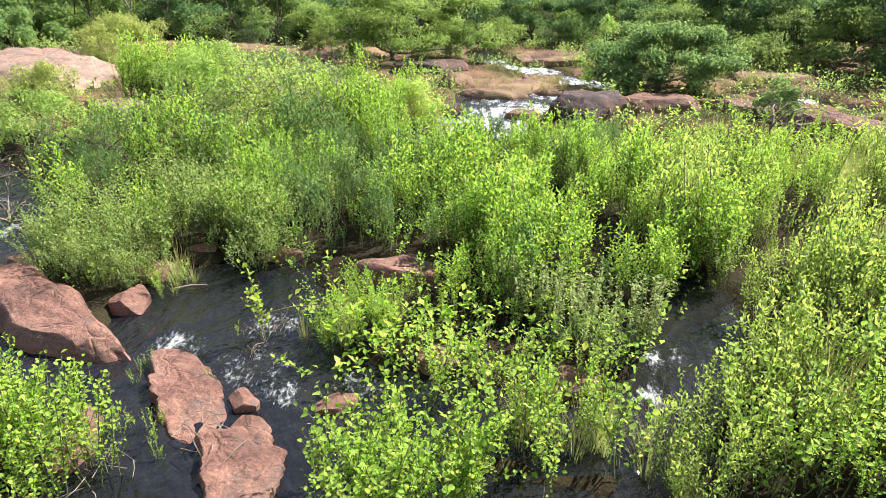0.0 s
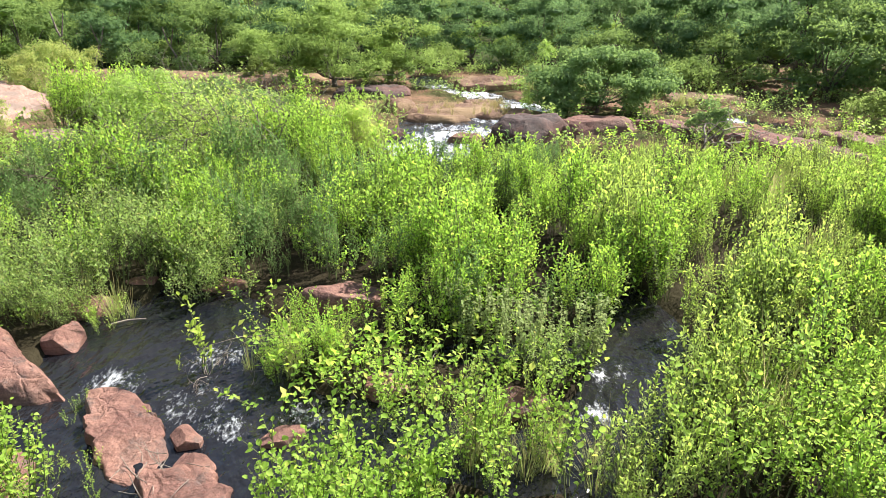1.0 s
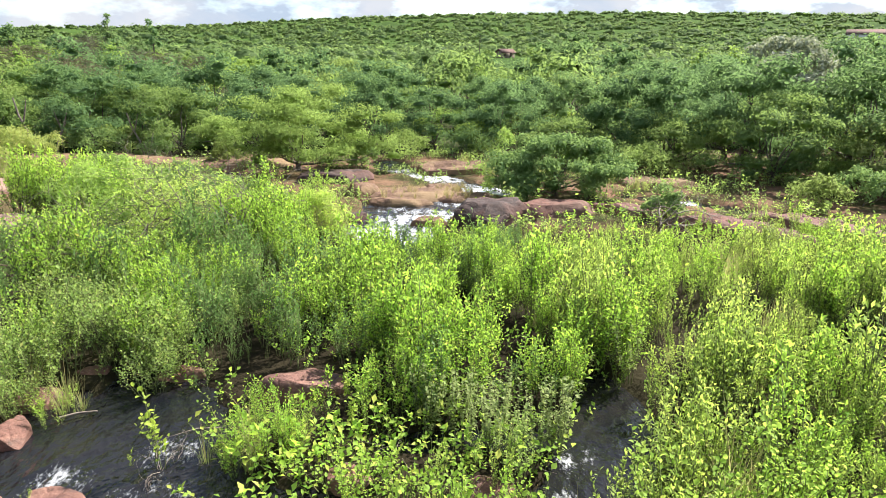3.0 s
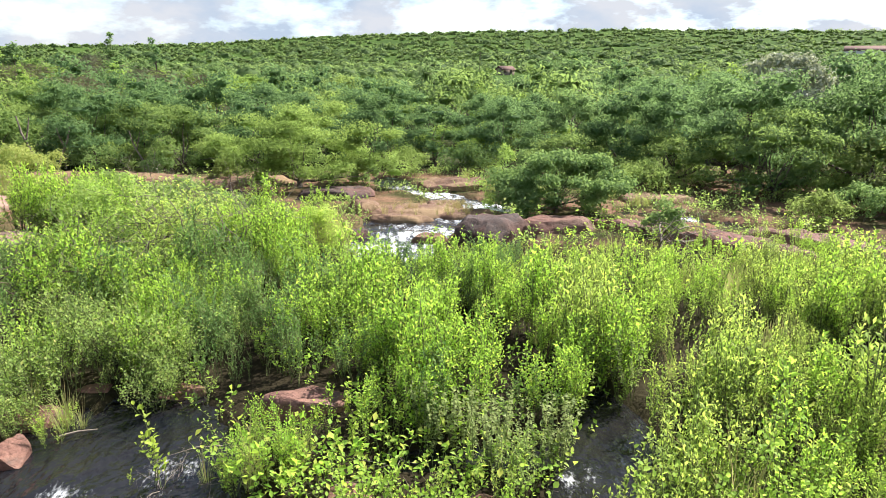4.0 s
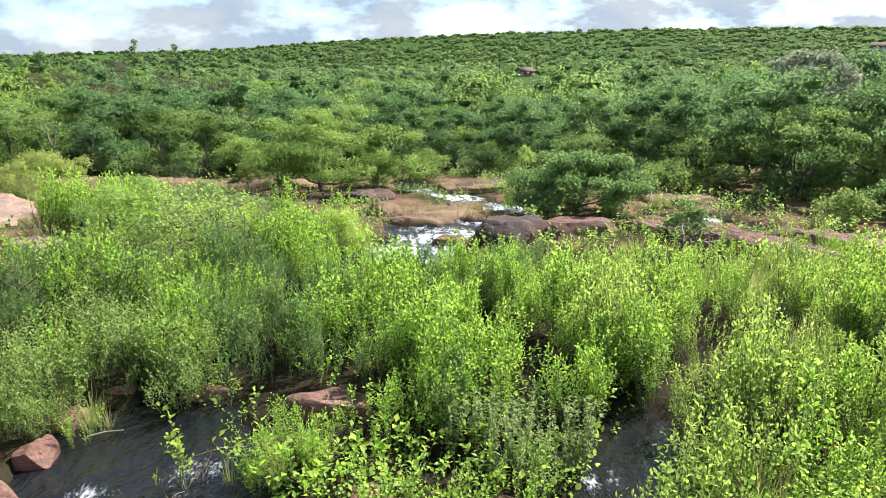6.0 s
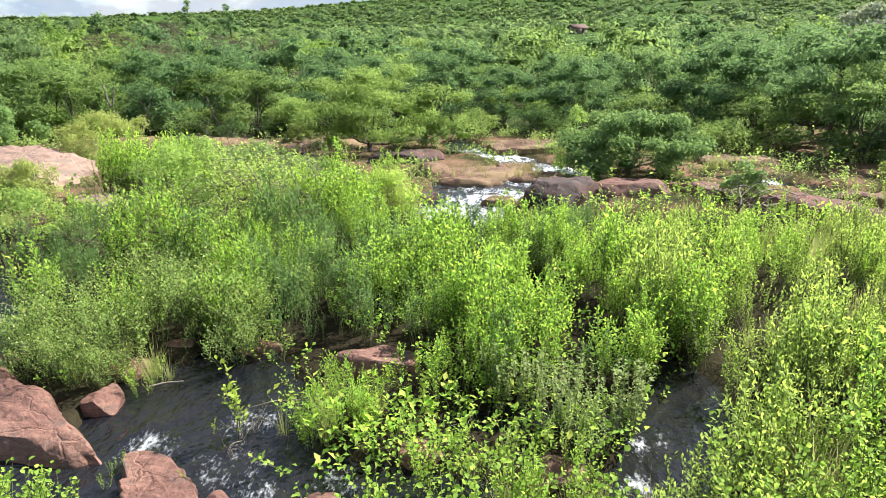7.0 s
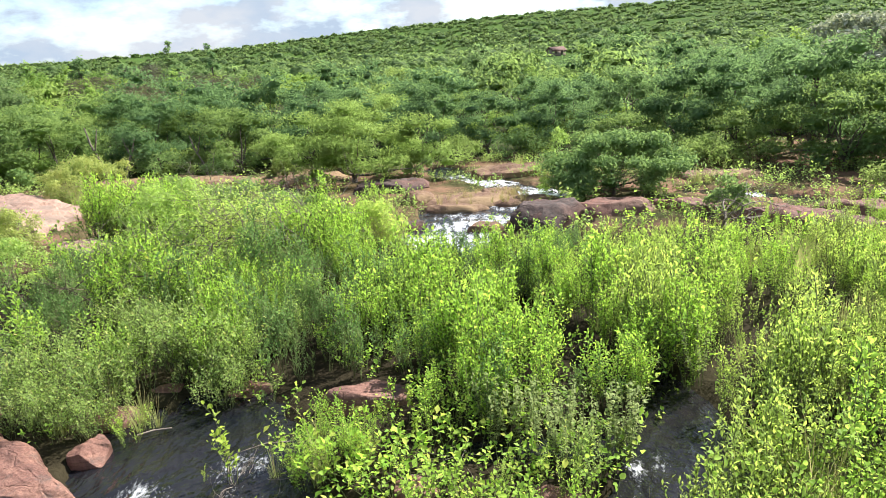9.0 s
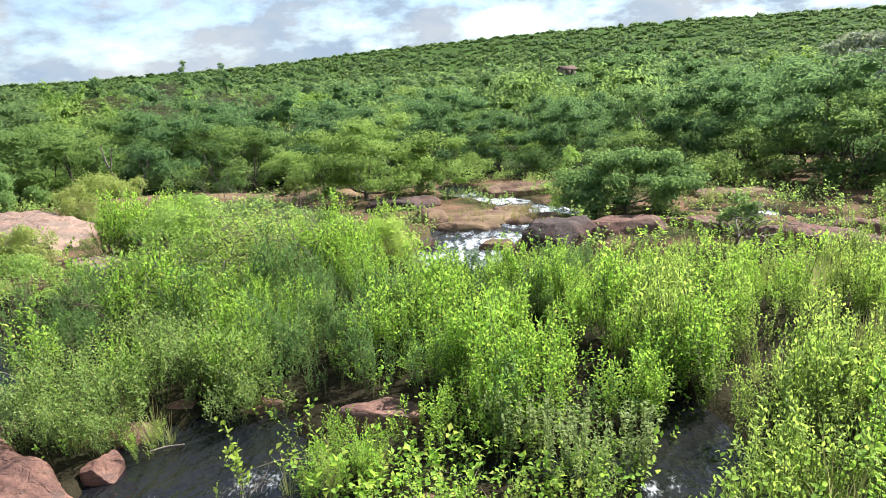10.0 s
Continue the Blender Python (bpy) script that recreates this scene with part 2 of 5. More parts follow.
def ground_colour(n, l):
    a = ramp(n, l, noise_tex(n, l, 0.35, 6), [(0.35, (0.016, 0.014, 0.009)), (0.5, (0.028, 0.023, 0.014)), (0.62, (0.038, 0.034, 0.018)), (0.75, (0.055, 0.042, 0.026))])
    geo = n.new("ShaderNodeNewGeometry")
    sep = n.new("ShaderNodeSeparateXYZ")
    l.new(geo.outputs["Position"], sep.inputs[0])
    up = n.new("ShaderNodeMapRange")
    up.inputs["From Min"].default_value, up.inputs["From Max"].default_value = 70, 95
    l.new(sep.outputs["Y"], up.inputs["Value"])
    grassy = ramp(n, l, noise_tex(n, l, 0.06, 8, 0.6), [(0.35, (0.035, 0.065, 0.016)), (0.6, (0.060, 0.110, 0.022)), (0.8, (0.08, 0.12, 0.03))])
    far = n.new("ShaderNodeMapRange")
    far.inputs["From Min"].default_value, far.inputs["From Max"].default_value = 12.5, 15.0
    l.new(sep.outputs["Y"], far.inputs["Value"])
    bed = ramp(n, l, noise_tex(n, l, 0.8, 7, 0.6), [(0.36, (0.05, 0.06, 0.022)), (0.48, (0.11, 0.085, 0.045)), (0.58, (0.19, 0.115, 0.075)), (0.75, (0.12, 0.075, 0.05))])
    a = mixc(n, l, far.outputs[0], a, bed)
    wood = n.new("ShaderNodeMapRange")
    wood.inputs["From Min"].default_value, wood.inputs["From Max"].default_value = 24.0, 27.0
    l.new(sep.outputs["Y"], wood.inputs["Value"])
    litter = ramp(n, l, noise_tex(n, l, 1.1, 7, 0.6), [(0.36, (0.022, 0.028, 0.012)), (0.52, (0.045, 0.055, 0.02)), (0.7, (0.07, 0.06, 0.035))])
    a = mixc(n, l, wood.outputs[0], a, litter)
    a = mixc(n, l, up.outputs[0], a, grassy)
    return mixc(n, l, 0.55, a, ramp(n, l, noise_tex(n, l, 6.5, 8, 0.65), [(0.3, (0.3, 0.3, 0.3)), (0.7, (1, 1, 1))]), "MULTIPLY")


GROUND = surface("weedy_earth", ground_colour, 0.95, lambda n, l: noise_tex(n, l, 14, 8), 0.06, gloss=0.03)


def make_water():
    m, n, l = nodes_of("dark_stream_water")
    p = n.new("ShaderNodeBsdfPrincipled")
    at = n.new("ShaderNodeAttribute")
    at.attribute_name = "foam"
    streak = noise_tex(n, l, 19.0, 10, 0.75, stretch=(1.5, 0.8, 1))
    patch = noise_tex(n, l, 3.4, 5, 0.6, stretch=(1.5, 0.7, 1))
    gate = n.new("ShaderNodeMath")
    gate.operation = "MULTIPLY"
    l.new(at.outputs["Fac"], gate.inputs[0])
    l.new(ramp(n, l, patch, [(0.34, (0.3, 0.3, 0.3)), (0.66, (1.05, 1.05, 1.05))]), gate.inputs[1])
    add = n.new("ShaderNodeMath")
    add.operation = "MULTIPLY_ADD"
    add.inputs[1].default_value = 0.36
    l.new(gate.outputs[0], add.inputs[0])
    l.new(streak, add.inputs[2])
    foam = ramp(n, l, add.outputs[0], [(0.72, (0, 0, 0)), (0.82, (0.2, 0.2, 0.2)), (0.97, (0.75, 0.75, 0.75)), (1.25, (1, 1, 1))])
    silt = ramp(n, l, noise_tex(n, l, 1.2, 5), [(0.3, (0.005, 0.006, 0.009)), (0.7, (0.013, 0.012, 0.012))])
    l.new(mixc(n, l, foam, silt, (0.66, 0.69, 0.72)), p.inputs["Base Color"])
    l.new(ramp(n, l, foam, [(0.0, (0.04, 0.04, 0.04)), (0.5, (0.6, 0.6, 0.6))]), p.inputs["Roughness"])
    p.inputs["IOR"].default_value = 1.33
    b = n.new("ShaderNodeBump")
    b.inputs["Strength"].default_value, b.inputs["Distance"].default_value = 1.0, 0.065
    l.new(noise_tex(n, l, 4.5, 3, 0.5, stretch=(1.5, 0.8, 1)), b.inputs["Height"])
    b2 = n.new("ShaderNodeBump")
    b2.inputs["Strength"].default_value, b2.inputs["Distance"].default_value = 0.6, 0.014
    l.new(noise_tex(n, l, 13.0, 3, 0.5, stretch=(1.3, 0.8, 1)), b2.inputs["Height"])
    l.new(b.outputs[0], b2.inputs["Normal"])
    l.new(b2.outputs[0], p.inputs["Normal"])
    l.new(p.outputs[0], n.new("ShaderNodeOutputMaterial").inputs["Surface"])
    return m


WATER = make_water()
ROOF = surface("clay_tile_roof", lambda n, l: ramp(n, l, noise_tex(n, l, 3, 5), [(0.3, (0.06, 0.034, 0.028)), (0.7, (0.13, 0.07, 0.055))]), 0.9)
MUDWALL = surface("earth_wall", lambda n, l: ramp(n, l, noise_tex(n, l, 2, 5), [(0.3, (0.16, 0.12, 0.09)), (0.7, (0.25, 0.20, 0.15))]), 0.95)
LIMEWASH = surface("limewash_wall", lambda n, l: ramp(n, l, noise_tex(n, l, 2, 5), [(0.3, (0.55, 0.53, 0.48)), (0.7, (0.75, 0.74, 0.70))]), 0.9)
DARKWOOD = surface("dark_wood", lambda n, l: ramp(n, l, noise_tex(n, l, 6, 5), [(0.3, (0.05, 0.04, 0.03)), (0.7, (0.13, 0.10, 0.07))]), 0.9)


# ---- mesh helpers ----
def mesh_of(name, V, F, material, smooth=False):
    V, F = np.asarray(V, np.float32), np.asarray(F, np.int32)
    k = F.shape[1]
    me = bpy.data.meshes.new(name)
    me.vertices.add(len(V))
    me.vertices.foreach_set("co", V.ravel())
    me.loops.add(F.size)
    me.loops.foreach_set("vertex_index", F.ravel())
    me.polygons.add(len(F))
    me.polygons.foreach_set("loop_start", np.arange(len(F), dtype=np.int32) * k)
    me.polygons.foreach_set("loop_total", np.full(len(F), k, np.int32))
    if smooth:
        me.polygons.foreach_set("use_smooth", np.ones(len(F), bool))
    me.update(calc_edges=True)
    me.materials.append(material)
    return me


def part(name, data, parent, label=""):
    ob = new(name, data)
    ob.parent = parent
    return tagged(ob, label)


def join(pieces):
    """Arrays of several meshes as one: a list of (V, F)."""
    Vs, Fs, o = [], [], 0
    for V, F in pieces:
        Vs.append(V)
        Fs.append(F + o)
        o += len(V)
    return np.concatenate(Vs), np.concatenate(Fs)


def unit(a):
    return a / np.maximum(np.linalg.norm(a, axis=-1, keepdims=True), 1e-9)


def blades(P, D, U, L, W, full=True, fold=0.18, droop=0.12):
    """Leaf blades with a folded midrib: from P along D, with the upper side towards U."""
    P, D = np.asarray(P, float), unit(np.asarray(D, float))
    L, W = np.broadcast_to(L, len(P))[:, None], np.broadcast_to(W, len(P))[:, None]
    S = unit(np.cross(D, U))
    N = np.cross(S, D)
    sag = np.array([0, 0, -1.0]) * L * droop
    tip = P + D * L + sag
    i = np.arange(len(P))[:, None]
    if full:
        V = np.stack([P, P + D * L * 0.30 + S * W * 0.46 + N * W * fold, P + D * L * 0.68 + S * W * 0.40 + N * W * fold + sag * 0.4, tip,
                      P + D * L * 0.68 - S * W * 0.40 + N * W * fold + sag * 0.4, P + D * L * 0.30 - S * W * 0.46 + N * W * fold], 1).reshape(-1, 3)
        F = np.concatenate([i * 6 + np.array([0, 3, 2, 1]), i * 6 + np.array([0, 5, 4, 3])], 0)
    else:
        V = np.stack([P, P + D * L * 0.45 + S * W * 0.5 + N * W * fold, tip, P + D * L * 0.45 - S * W * 0.5 + N * W * fold], 1).reshape(-1, 3)
        F = np.concatenate([i * 4 + np.array([0, 2, 1]), i * 4 + np.array([0, 3, 2])], 0)
    return V, F


def tube(pts, radii, sides=4):
    pts, radii = np.asarray(pts, float), np.asarray(radii, float)
    t = unit(np.gradient(pts, axis=0))
    ref = np.where(np.abs(t[:, 2:3]) > 0.9, np.array([[1.0, 0, 0]]), np.array([[0, 0, 1.0]]))
    a = unit(np.cross(t, ref))
    b = np.cross(t, a)
    w = np.arange(sides) * 2 * math.pi / sides
    V = (pts[:, None] + radii[:, None, None] * (np.cos(w)[None, :, None] * a[:, None] + np.sin(w)[None, :, None] * b[:, None])).reshape(-1, 3)
    k, j = np.meshgrid(np.arange(len(pts) - 1), np.arange(sides), indexing="ij")
    k, j = k.ravel(), j.ravel()
    F = np.stack([k * sides + j, k * sides + (j + 1) % sides, (k + 1) * sides + (j + 1) % sides, (k + 1) * sides + j], 1)
    return V, F


def wobble(x, y, f, s):
    """Smooth noise made of sines, for arrays."""
    return (np.sin(x * f + s) * np.cos(y * f * 1.13 + 2.1 * s) + 0.6 * np.sin(x * f * 2.3 - y * f * 1.7 + 3.3 * s) + 0.35 * np.sin(y * f * 4.1 + x * f * 3.2 + s)) / 1.95


def segdist(x, y, pts):
    """Distance to a chain of (x, y, radius), less the radius there."""
    best = np.full(np.shape(x), 1e9)
    for (ax, ay, ar), (bx, by, br) in zip(pts, pts[1:]):
        t = np.clip(((x - ax) * (bx - ax) + (y - ay) * (by - ay)) / ((bx - ax) ** 2 + (by - ay) ** 2), 0, 1)
        best = np.minimum(best, np.hypot(x - ax - t * (bx - ax), y - ay - t * (by - ay)) - ar - t * (br - ar))
    return best


# ---- ground, stream bed and hill ----
CHANNELS = [
    [(-2.2, 7.3, 0.45), (-1.9, 6.0, 0.75), (-1.75, 4.6, 0.95), (-1.6, 3.0, 1.15), (-1.5, 0.0, 1.3), (-2.5, -14.0, 1.8), (-1.0, -60.0, 2.5)],
    [(-8.5, 10.8, 0.8), (-6.4, 9.4, 0.8), (-5.3, 7.9, 0.45), (-5.2, 6.3, 0.5), (-4.2, 5.2, 0.45), (-3.0, 4.7, 0.5), (-2.2, 4.0, 0.6)],
    [(2.75, 6.8, 0.22), (2.65, 6.1, 0.38), (2.4, 5.3, 0.5), (1.85, 4.6, 0.34), (1.55, 3.6, 0.25), (0.9, 2.2, 0.4), (-1.0, 0.0, 0.6)],
    [(-0.9, 4.8, 0.45), (0.1, 4.5, 0.42), (1.1, 4.2, 0.34), (1.8, 4.4, 0.25)],
    [(-0.9, 3.6, 0.6), (0.1, 3.1, 0.75), (1.2, 3.0, 0.5)],
    [(0.3, 5.85, 0.10), (1.1, 5.8, 0.16), (1.9, 5.7, 0.16), (2.4, 5.6, 0.2)],
    [(1.3, 24.0, 0.6), (1.6, 22.4, 0.55), (2.6, 20.8, 0.5), (3.3, 19.0, 0.55), (4.1, 17.9, 0.5), (2.6, 16.6, 0.55), (1.2, 15.4, 1.05), (0.7, 13.6, 0.95), (1.3, 11.8, 0.25), (2.0, 10.6, 0.12)],
    [(-3.1, 7.0, 0.25), (-2.75, 6.2, 0.6), (-2.3, 5.2, 0.7)],
    [(0.6, 17.5, 0.3), (0.9, 16.3, 0.55), (1.1, 15.4, 0.7)],
    [(7.3, 17.2, 0.25), (8.6, 16.3, 0.3), (9.6, 15.2, 0.25)],
    [(-6.0, 24.0, 0.3), (-4.4, 22.6, 0.4), (-3.4, 21.2, 0.3)],
]


def fall(y):
    return -0.015 * np.clip(y - 10, 0, 70)


def channel(x, y):
    return np.minimum.reduce([segdist(x, y, c) for c in CHANNELS])


def ground(x, y):
    x, y = np.asarray(x, float), np.asarray(y, float)
    d, az = np.hypot(x, y), np.degrees(np.arctan2(x, y))
    crest = np.interp(az, [-90, -40, -24, -12, 0, 10, 20, 30, 45, 90], [0.5, 0.7, 1.0, 1.35, 2.25, 2.65, 2.85, 2.75, 2.5, 1.6])
    top = 3.6 + 440 * np.tan(np.radians(crest)) + 1.05
    t = np.clip((d - 85) / 355, 0, 1)
    hill = np.where(y > 0, top * t ** 2.0, 0) - np.clip(d - 440, 0, 1500) * 0.012
    z = fall(y) + hill + 0.5 * wobble(x, y, 0.05, 1.0) * np.clip((d - 30) / 60, 0, 1)
    z = z + 2.6 * np.exp(-(((x + 30) / 22) ** 2 + ((y - 72) / 22) ** 2))
    z = z + 0.5 * np.exp(-(((x + 11) / 4) ** 2 + ((y - 19) / 5) ** 2)) * 0.6
    c = channel(x, y)
    bank = 0.07 + 0.05 * wobble(x, y, 2.2, 0.7)
    return z + np.where(d < 60, -0.28 + (0.28 + bank) * np.clip(c / 0.16 + 0.5, 0, 1), bank)


def graded(limits):
    """Rising coordinates: (start, end, step) after each other."""
    out = [np.arange(a, b, s) for a, b, s in limits]
    return np.concatenate(out + [[limits[-1][1]]])


def sheet(gx, gy, height):
    X, Y = np.meshgrid(gx, gy)
    V = np.stack([X, Y, height(X, Y)], -1).reshape(-1, 3)
    nx = len(gx)
    j, i = np.meshgrid(np.arange(len(gy) - 1), np.arange(nx - 1), indexing="ij")
    b = (j * nx + i).ravel()
    return V, np.stack([b, b + 1, b + nx + 1, b + nx], 1)


gx = graded([(-4000, -800, 320), (-800, -120, 40), (-120, -14, 4), (-14, 12, 0.17), (12, 120, 4), (120, 800, 40), (800, 4000, 320)])
gy = graded([(-800, -60, 90), (-60, 0, 8), (0, 9, 0.15), (9, 26, 0.24), (26, 130, 3.5), (130, 500, 10), (500, 4000, 320)])
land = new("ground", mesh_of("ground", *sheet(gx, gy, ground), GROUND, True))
tagged(land, "weedy brown earth of the stream valley and hill", "ground", kind="structure")


def water_level(x, y):
    rip = 0.012 * wobble(x, y, 5.0, 0.3) + 0.007 * wobble(x, y, 13.0, 1.9)
    return fall(y) - 0.01 + rip * (1 + 1.5 * np.clip((y - 12) / 3, 0, 1))


# Foam spots; right-channel and far ones also paint in pale sky reflection.
FOAM_AND_SHEEN = [(-2.55, 5.52, 0.40), (-1.40, 4.80, 0.30), (-0.75, 4.95, 0.26), (-1.7, 5.9, 0.35), (2.05, 5.35, 0.30), (0.75, 13.8, 1.4), (1.5, 15.3, 1.4), (3.0, 16.9, 0.9), (3.8, 18.4, 1.3), (2.6, 20.8, 1.5), (1.75, 4.75, 0.25), (1.6, 22.2, 0.6), (-5.6, 8.2, 0.6), (8.6, 16.3, 0.5), (-1.75, 5.2, 0.40)]
wx, wy = graded([(-12, -6, 0.10), (-6, 4.4, 0.065), (4.4, 11, 0.16)]), graded([(-60, -2, 4), (-2, 2.5, 0.3), (2.5, 8, 0.065), (8, 26, 0.13)])
WV, WF = sheet(wx, wy, water_level)
stream = new("stream_water", mesh_of("stream_water", WV, WF, WATER, True))
foam = np.zeros(len(WV), np.float32)
for fx, fy, fr in FOAM_AND_SHEEN:
    # Beyond y 12 the whitening is raised, painting sky sheen along with foam.
    foam = np.maximum(foam, (1.75 if fy > 12 else 1.12) * np.exp(-((WV[:, 0] - fx) ** 2 + (WV[:, 1] - fy) ** 2) / fr ** 2))
stream.data.attributes.new("foam", "FLOAT", "POINT").data.foreach_set("value", foam.astype(np.float32))
tagged(stream, "dark shallow stream water with white foam over stones and painted sky sheen", "water", kind="structure")


# ---- rocks ----
def boulder(name, label, x, y, z, sx, sy, sz, turn, seed, material=ROCK, cuts=6, tilt=0.0, rough=0.10, edge=7.0, outline=None, taper=0.0, roll=0.0):
    """A bedrock stone: a cornered outline, steep broken sides and a top of a few tilted planes. edge: high for slabs, low for whalebacks."""
    rng = np.random.default_rng(seed)
    nr, ns = (34, 72) if sx * sy > 0.15 and y < 8 else (22, 52)
    w = np.arange(ns) * 2 * math.pi / ns
    side = np.linspace(0, 2 * math.pi, cuts + 1)[:-1] + rng.uniform(-0.35, 0.35, cuts)
    reach = rng.uniform(0.78, 1.0, cuts)
    r = np.minimum(1.12, 1 / np.max(np.cos(w[:, None] - side[None]) / reach[None], axis=1).clip(0.2))
    if outline:
        o = np.array(outline)
        e = np.roll(o, -1, 0) - o
        den = np.cos(w)[:, None] * e[None, :, 1] - np.sin(w)[:, None] * e[None, :, 0]
        k = (o[None, :, 0] * e[None, :, 1] - o[None, :, 1] * e[None, :, 0]) / np.where(np.abs(den) < 1e-6, 1e-6, den)
        r = np.where(k > 0, k, 9.0).min(1)
        jag = np.array([noise.fractal(Vector((3.2 * math.cos(q) + seed, 3.2 * math.sin(q), 0.7)), 0.7, 2.1, 5) for q in w])
        r = (np.roll(r, 1) + 4 * r + np.roll(r, -1)) / 6 * (1 + 0.17 * jag)
    rho = np.concatenate([[0], np.linspace(0.08, 1, nr) ** 0.75])
    X, Y = np.outer(rho[1:], r * np.cos(w)), np.outer(rho[1:], r * np.sin(w))
    Z = (1 - rho[1:, None] ** edge) ** (1 / 2.2) * np.ones((1, ns))
    for _ in range(4):
        a, sl = rng.uniform(0, 6.3), rng.uniform(0.15, 0.55) * (1.0 if edge > 4 else 0.4)
        Z = np.minimum(Z, np.where(Z > 0.25, 0.93 - sl * (X * math.cos(a) + Y * math.sin(a)) + rng.uniform(-0.1, 0.12), Z))
    along = np.clip(X * 0.5 + 0.5, 0, 1)
    Y, Z = Y * (1 - taper * along), Z * (1 - 0.6 * taper * along)
    V = np.concatenate([[(0, 0, Z[0].mean())], np.stack([X, Y, Z], -1).reshape(-1, 3)])
    k = np.array([noise.fractal(Vector((p[0] * sx * 2.6 + seed, p[1] * sy * 2.6, p[2] * sz * 2.6)), 0.8, 2.2, 6) for p in V])
    ridge = np.array([abs(noise.noise(Vector((p[0] * sx * 1.7 + 3 * seed, p[1] * sy * 1.7, 0.3)))) for p in V])
    V[:, 2] += rough * k - 0.03 * np.exp(-(ridge / 0.03) ** 2) * (edge > 4)
    V[:, :2] *= (1 + 0.09 * k)[:, None]
    V = V * np.array([sx, sy, sz]) - np.array([0, 0, 0.35 * sz])
    low = V[-ns:].copy()
    low[:, 2] -= 0.5 * sz + 0.1
    V = np.concatenate([V, low])
    me = bpy.data.meshes.new(name)
    faces = [(0, 1 + j, 1 + (j + 1) % ns) for j in range(ns)]
    faces += [(1 + q * ns + j, 1 + (q + 1) * ns + j, 1 + (q + 1) * ns + (j + 1) % ns, 1 + q * ns + (j + 1) % ns) for q in range(nr) for j in range(ns)]
    me.from_pydata(V.tolist(), [], faces)
    me.polygons.foreach_set("use_smooth", np.ones(len(me.polygons), bool))
    me.set_sharp_from_angle(angle=radians(32))
    me.materials.append(material)
    ob = new(name, me)
    ob.matrix_world = pose(x, y, z, tilt, roll, turn)
    return tagged(ob, label, "rock", "rocks in the stream")


FOOT = []      # plan ellipses of the stones, kept free of plants


def stone(label, x, y, sx, sy, sz, turn, seed, up=0.25, **k):
    FOOT.append((x, y, sx * 0.85, sy * 0.85, radians(turn)))
    g = float(fall(np.array(y)))
    return boulder("rock", label, x, y, g + sz * (up - 0.5), sx, sy, sz, turn, seed, **k)


WB = dict(edge=2.4, cuts=5, rough=0.05)
stone("large pink-red sandstone boulder with cracked faces in the stream", -3.85, 5.86, 1.28, 0.52, 0.52, -35, 11, 0.58, edge=3.4, rough=0.06, taper=0.5)
stone("red sandstone shoulder joining the large boulder", -4.85, 6.55, 0.6, 0.5, 0.5, -20, 25, 0.5, edge=3.0, rough=0.06)
stone("red sandstone block at the water's edge", -3.28, 6.28, 0.19, 0.21, 0.36, 12, 12, 0.5, edge=9.0, cuts=4)
stone("long flat red sandstone slab lying in the stream", -2.12, 4.75, 1.15, 1.14, 0.13, 0, 13, 0.52, rough=0.34, roll=5.0, tilt=3.0, edge=16.0, outline=[(0.33, -0.22), (0.12, 0.15), (-0.12, 0.50), (-0.30, 0.56), (-0.50, 0.47), (-0.36, 0.08), (-0.02, -0.46), (0.22, -0.50)])
stone("broken lower end of the red slab, wet", -1.52, 3.90, 1.2, 1.25, 0.12, 0, 14, 0.47, rough=0.38, roll=4.0, edge=14.0, outline=[(0.30, 0.06), (0.16, 0.26), (-0.16, 0.34), (-0.33, 0.30), (-0.20, -0.10), (-0.02, -0.52), (0.24, -0.36)])
stone("small red stone beside the slab", -1.68, 4.68, 0.11, 0.17, 0.12, 35, 15, 0.5, edge=12.0, cuts=4)
stone("low wet red stone at the lower rapid", -1.52, 4.32, 0.14, 0.22, 0.10, 40, 26, 0.45)
stone("flat red slab among the weeds", -0.55, 6.85, 0.50, 0.28, 0.30, 4, 16, 0.9)
stone("half-hidden reddish stone under weeds", -0.05, 5.2, 0.24, 0.18, 0.16, 0, 17, 0.8)
stone("pale pink flat stone under weeds", 1.08, 4.85, 0.32, 0.2, 0.18, 5, 18, 0.8)
stone("low orange stone at the waterline", -1.95, 7.5, 0.28, 0.15, 0.16, 0, 19, 0.6)
stone("low orange stone at the waterline", -3.0, 7.55, 0.3, 0.18, 0.16, 10, 20, 0.6)
stone("flat brown stone under the weeds", -3.4, 7.0, 0.42, 0.2, 0.2, 12, 21, 0.6)
stone("dark red stone beside the side channel", -4.9, 7.35, 0.3, 0.2, 0.2, 0, 22, 0.6)
stone("brown stone under the weeds beside the water", -2.85, 4.2, 0.2, 0.45, 0.2, 10, 23, 0.45)
stone("low red stone washed by the water", -0.9, 4.62, 0.2, 0.12, 0.12, 20, 24, 0.5)
stone("grey domed boulder at the far bank of the stream", 3.1, 14.5, 1.0, 0.9, 1.05, 10, 31, 0.55, material=GREYROCK, **WB)
stone("brown rounded boulder joining the grey dome", 4.75, 15.25, 1.0, 0.6, 0.6, -12, 32, 0.55, material=REDBROWN, **WB)
stone("long reddish-brown whaleback rock behind the weeds", 8.0, 12.65, 1.55, 0.5, 0.62, -50, 33, 0.6, material=REDBROWN, edge=3.5)
stone("reddish-brown rock ledge behind the weeds", 6.5, 15.0, 0.95, 0.5, 0.5, -38, 34, 0.55, material=REDBROWN, edge=3.5)
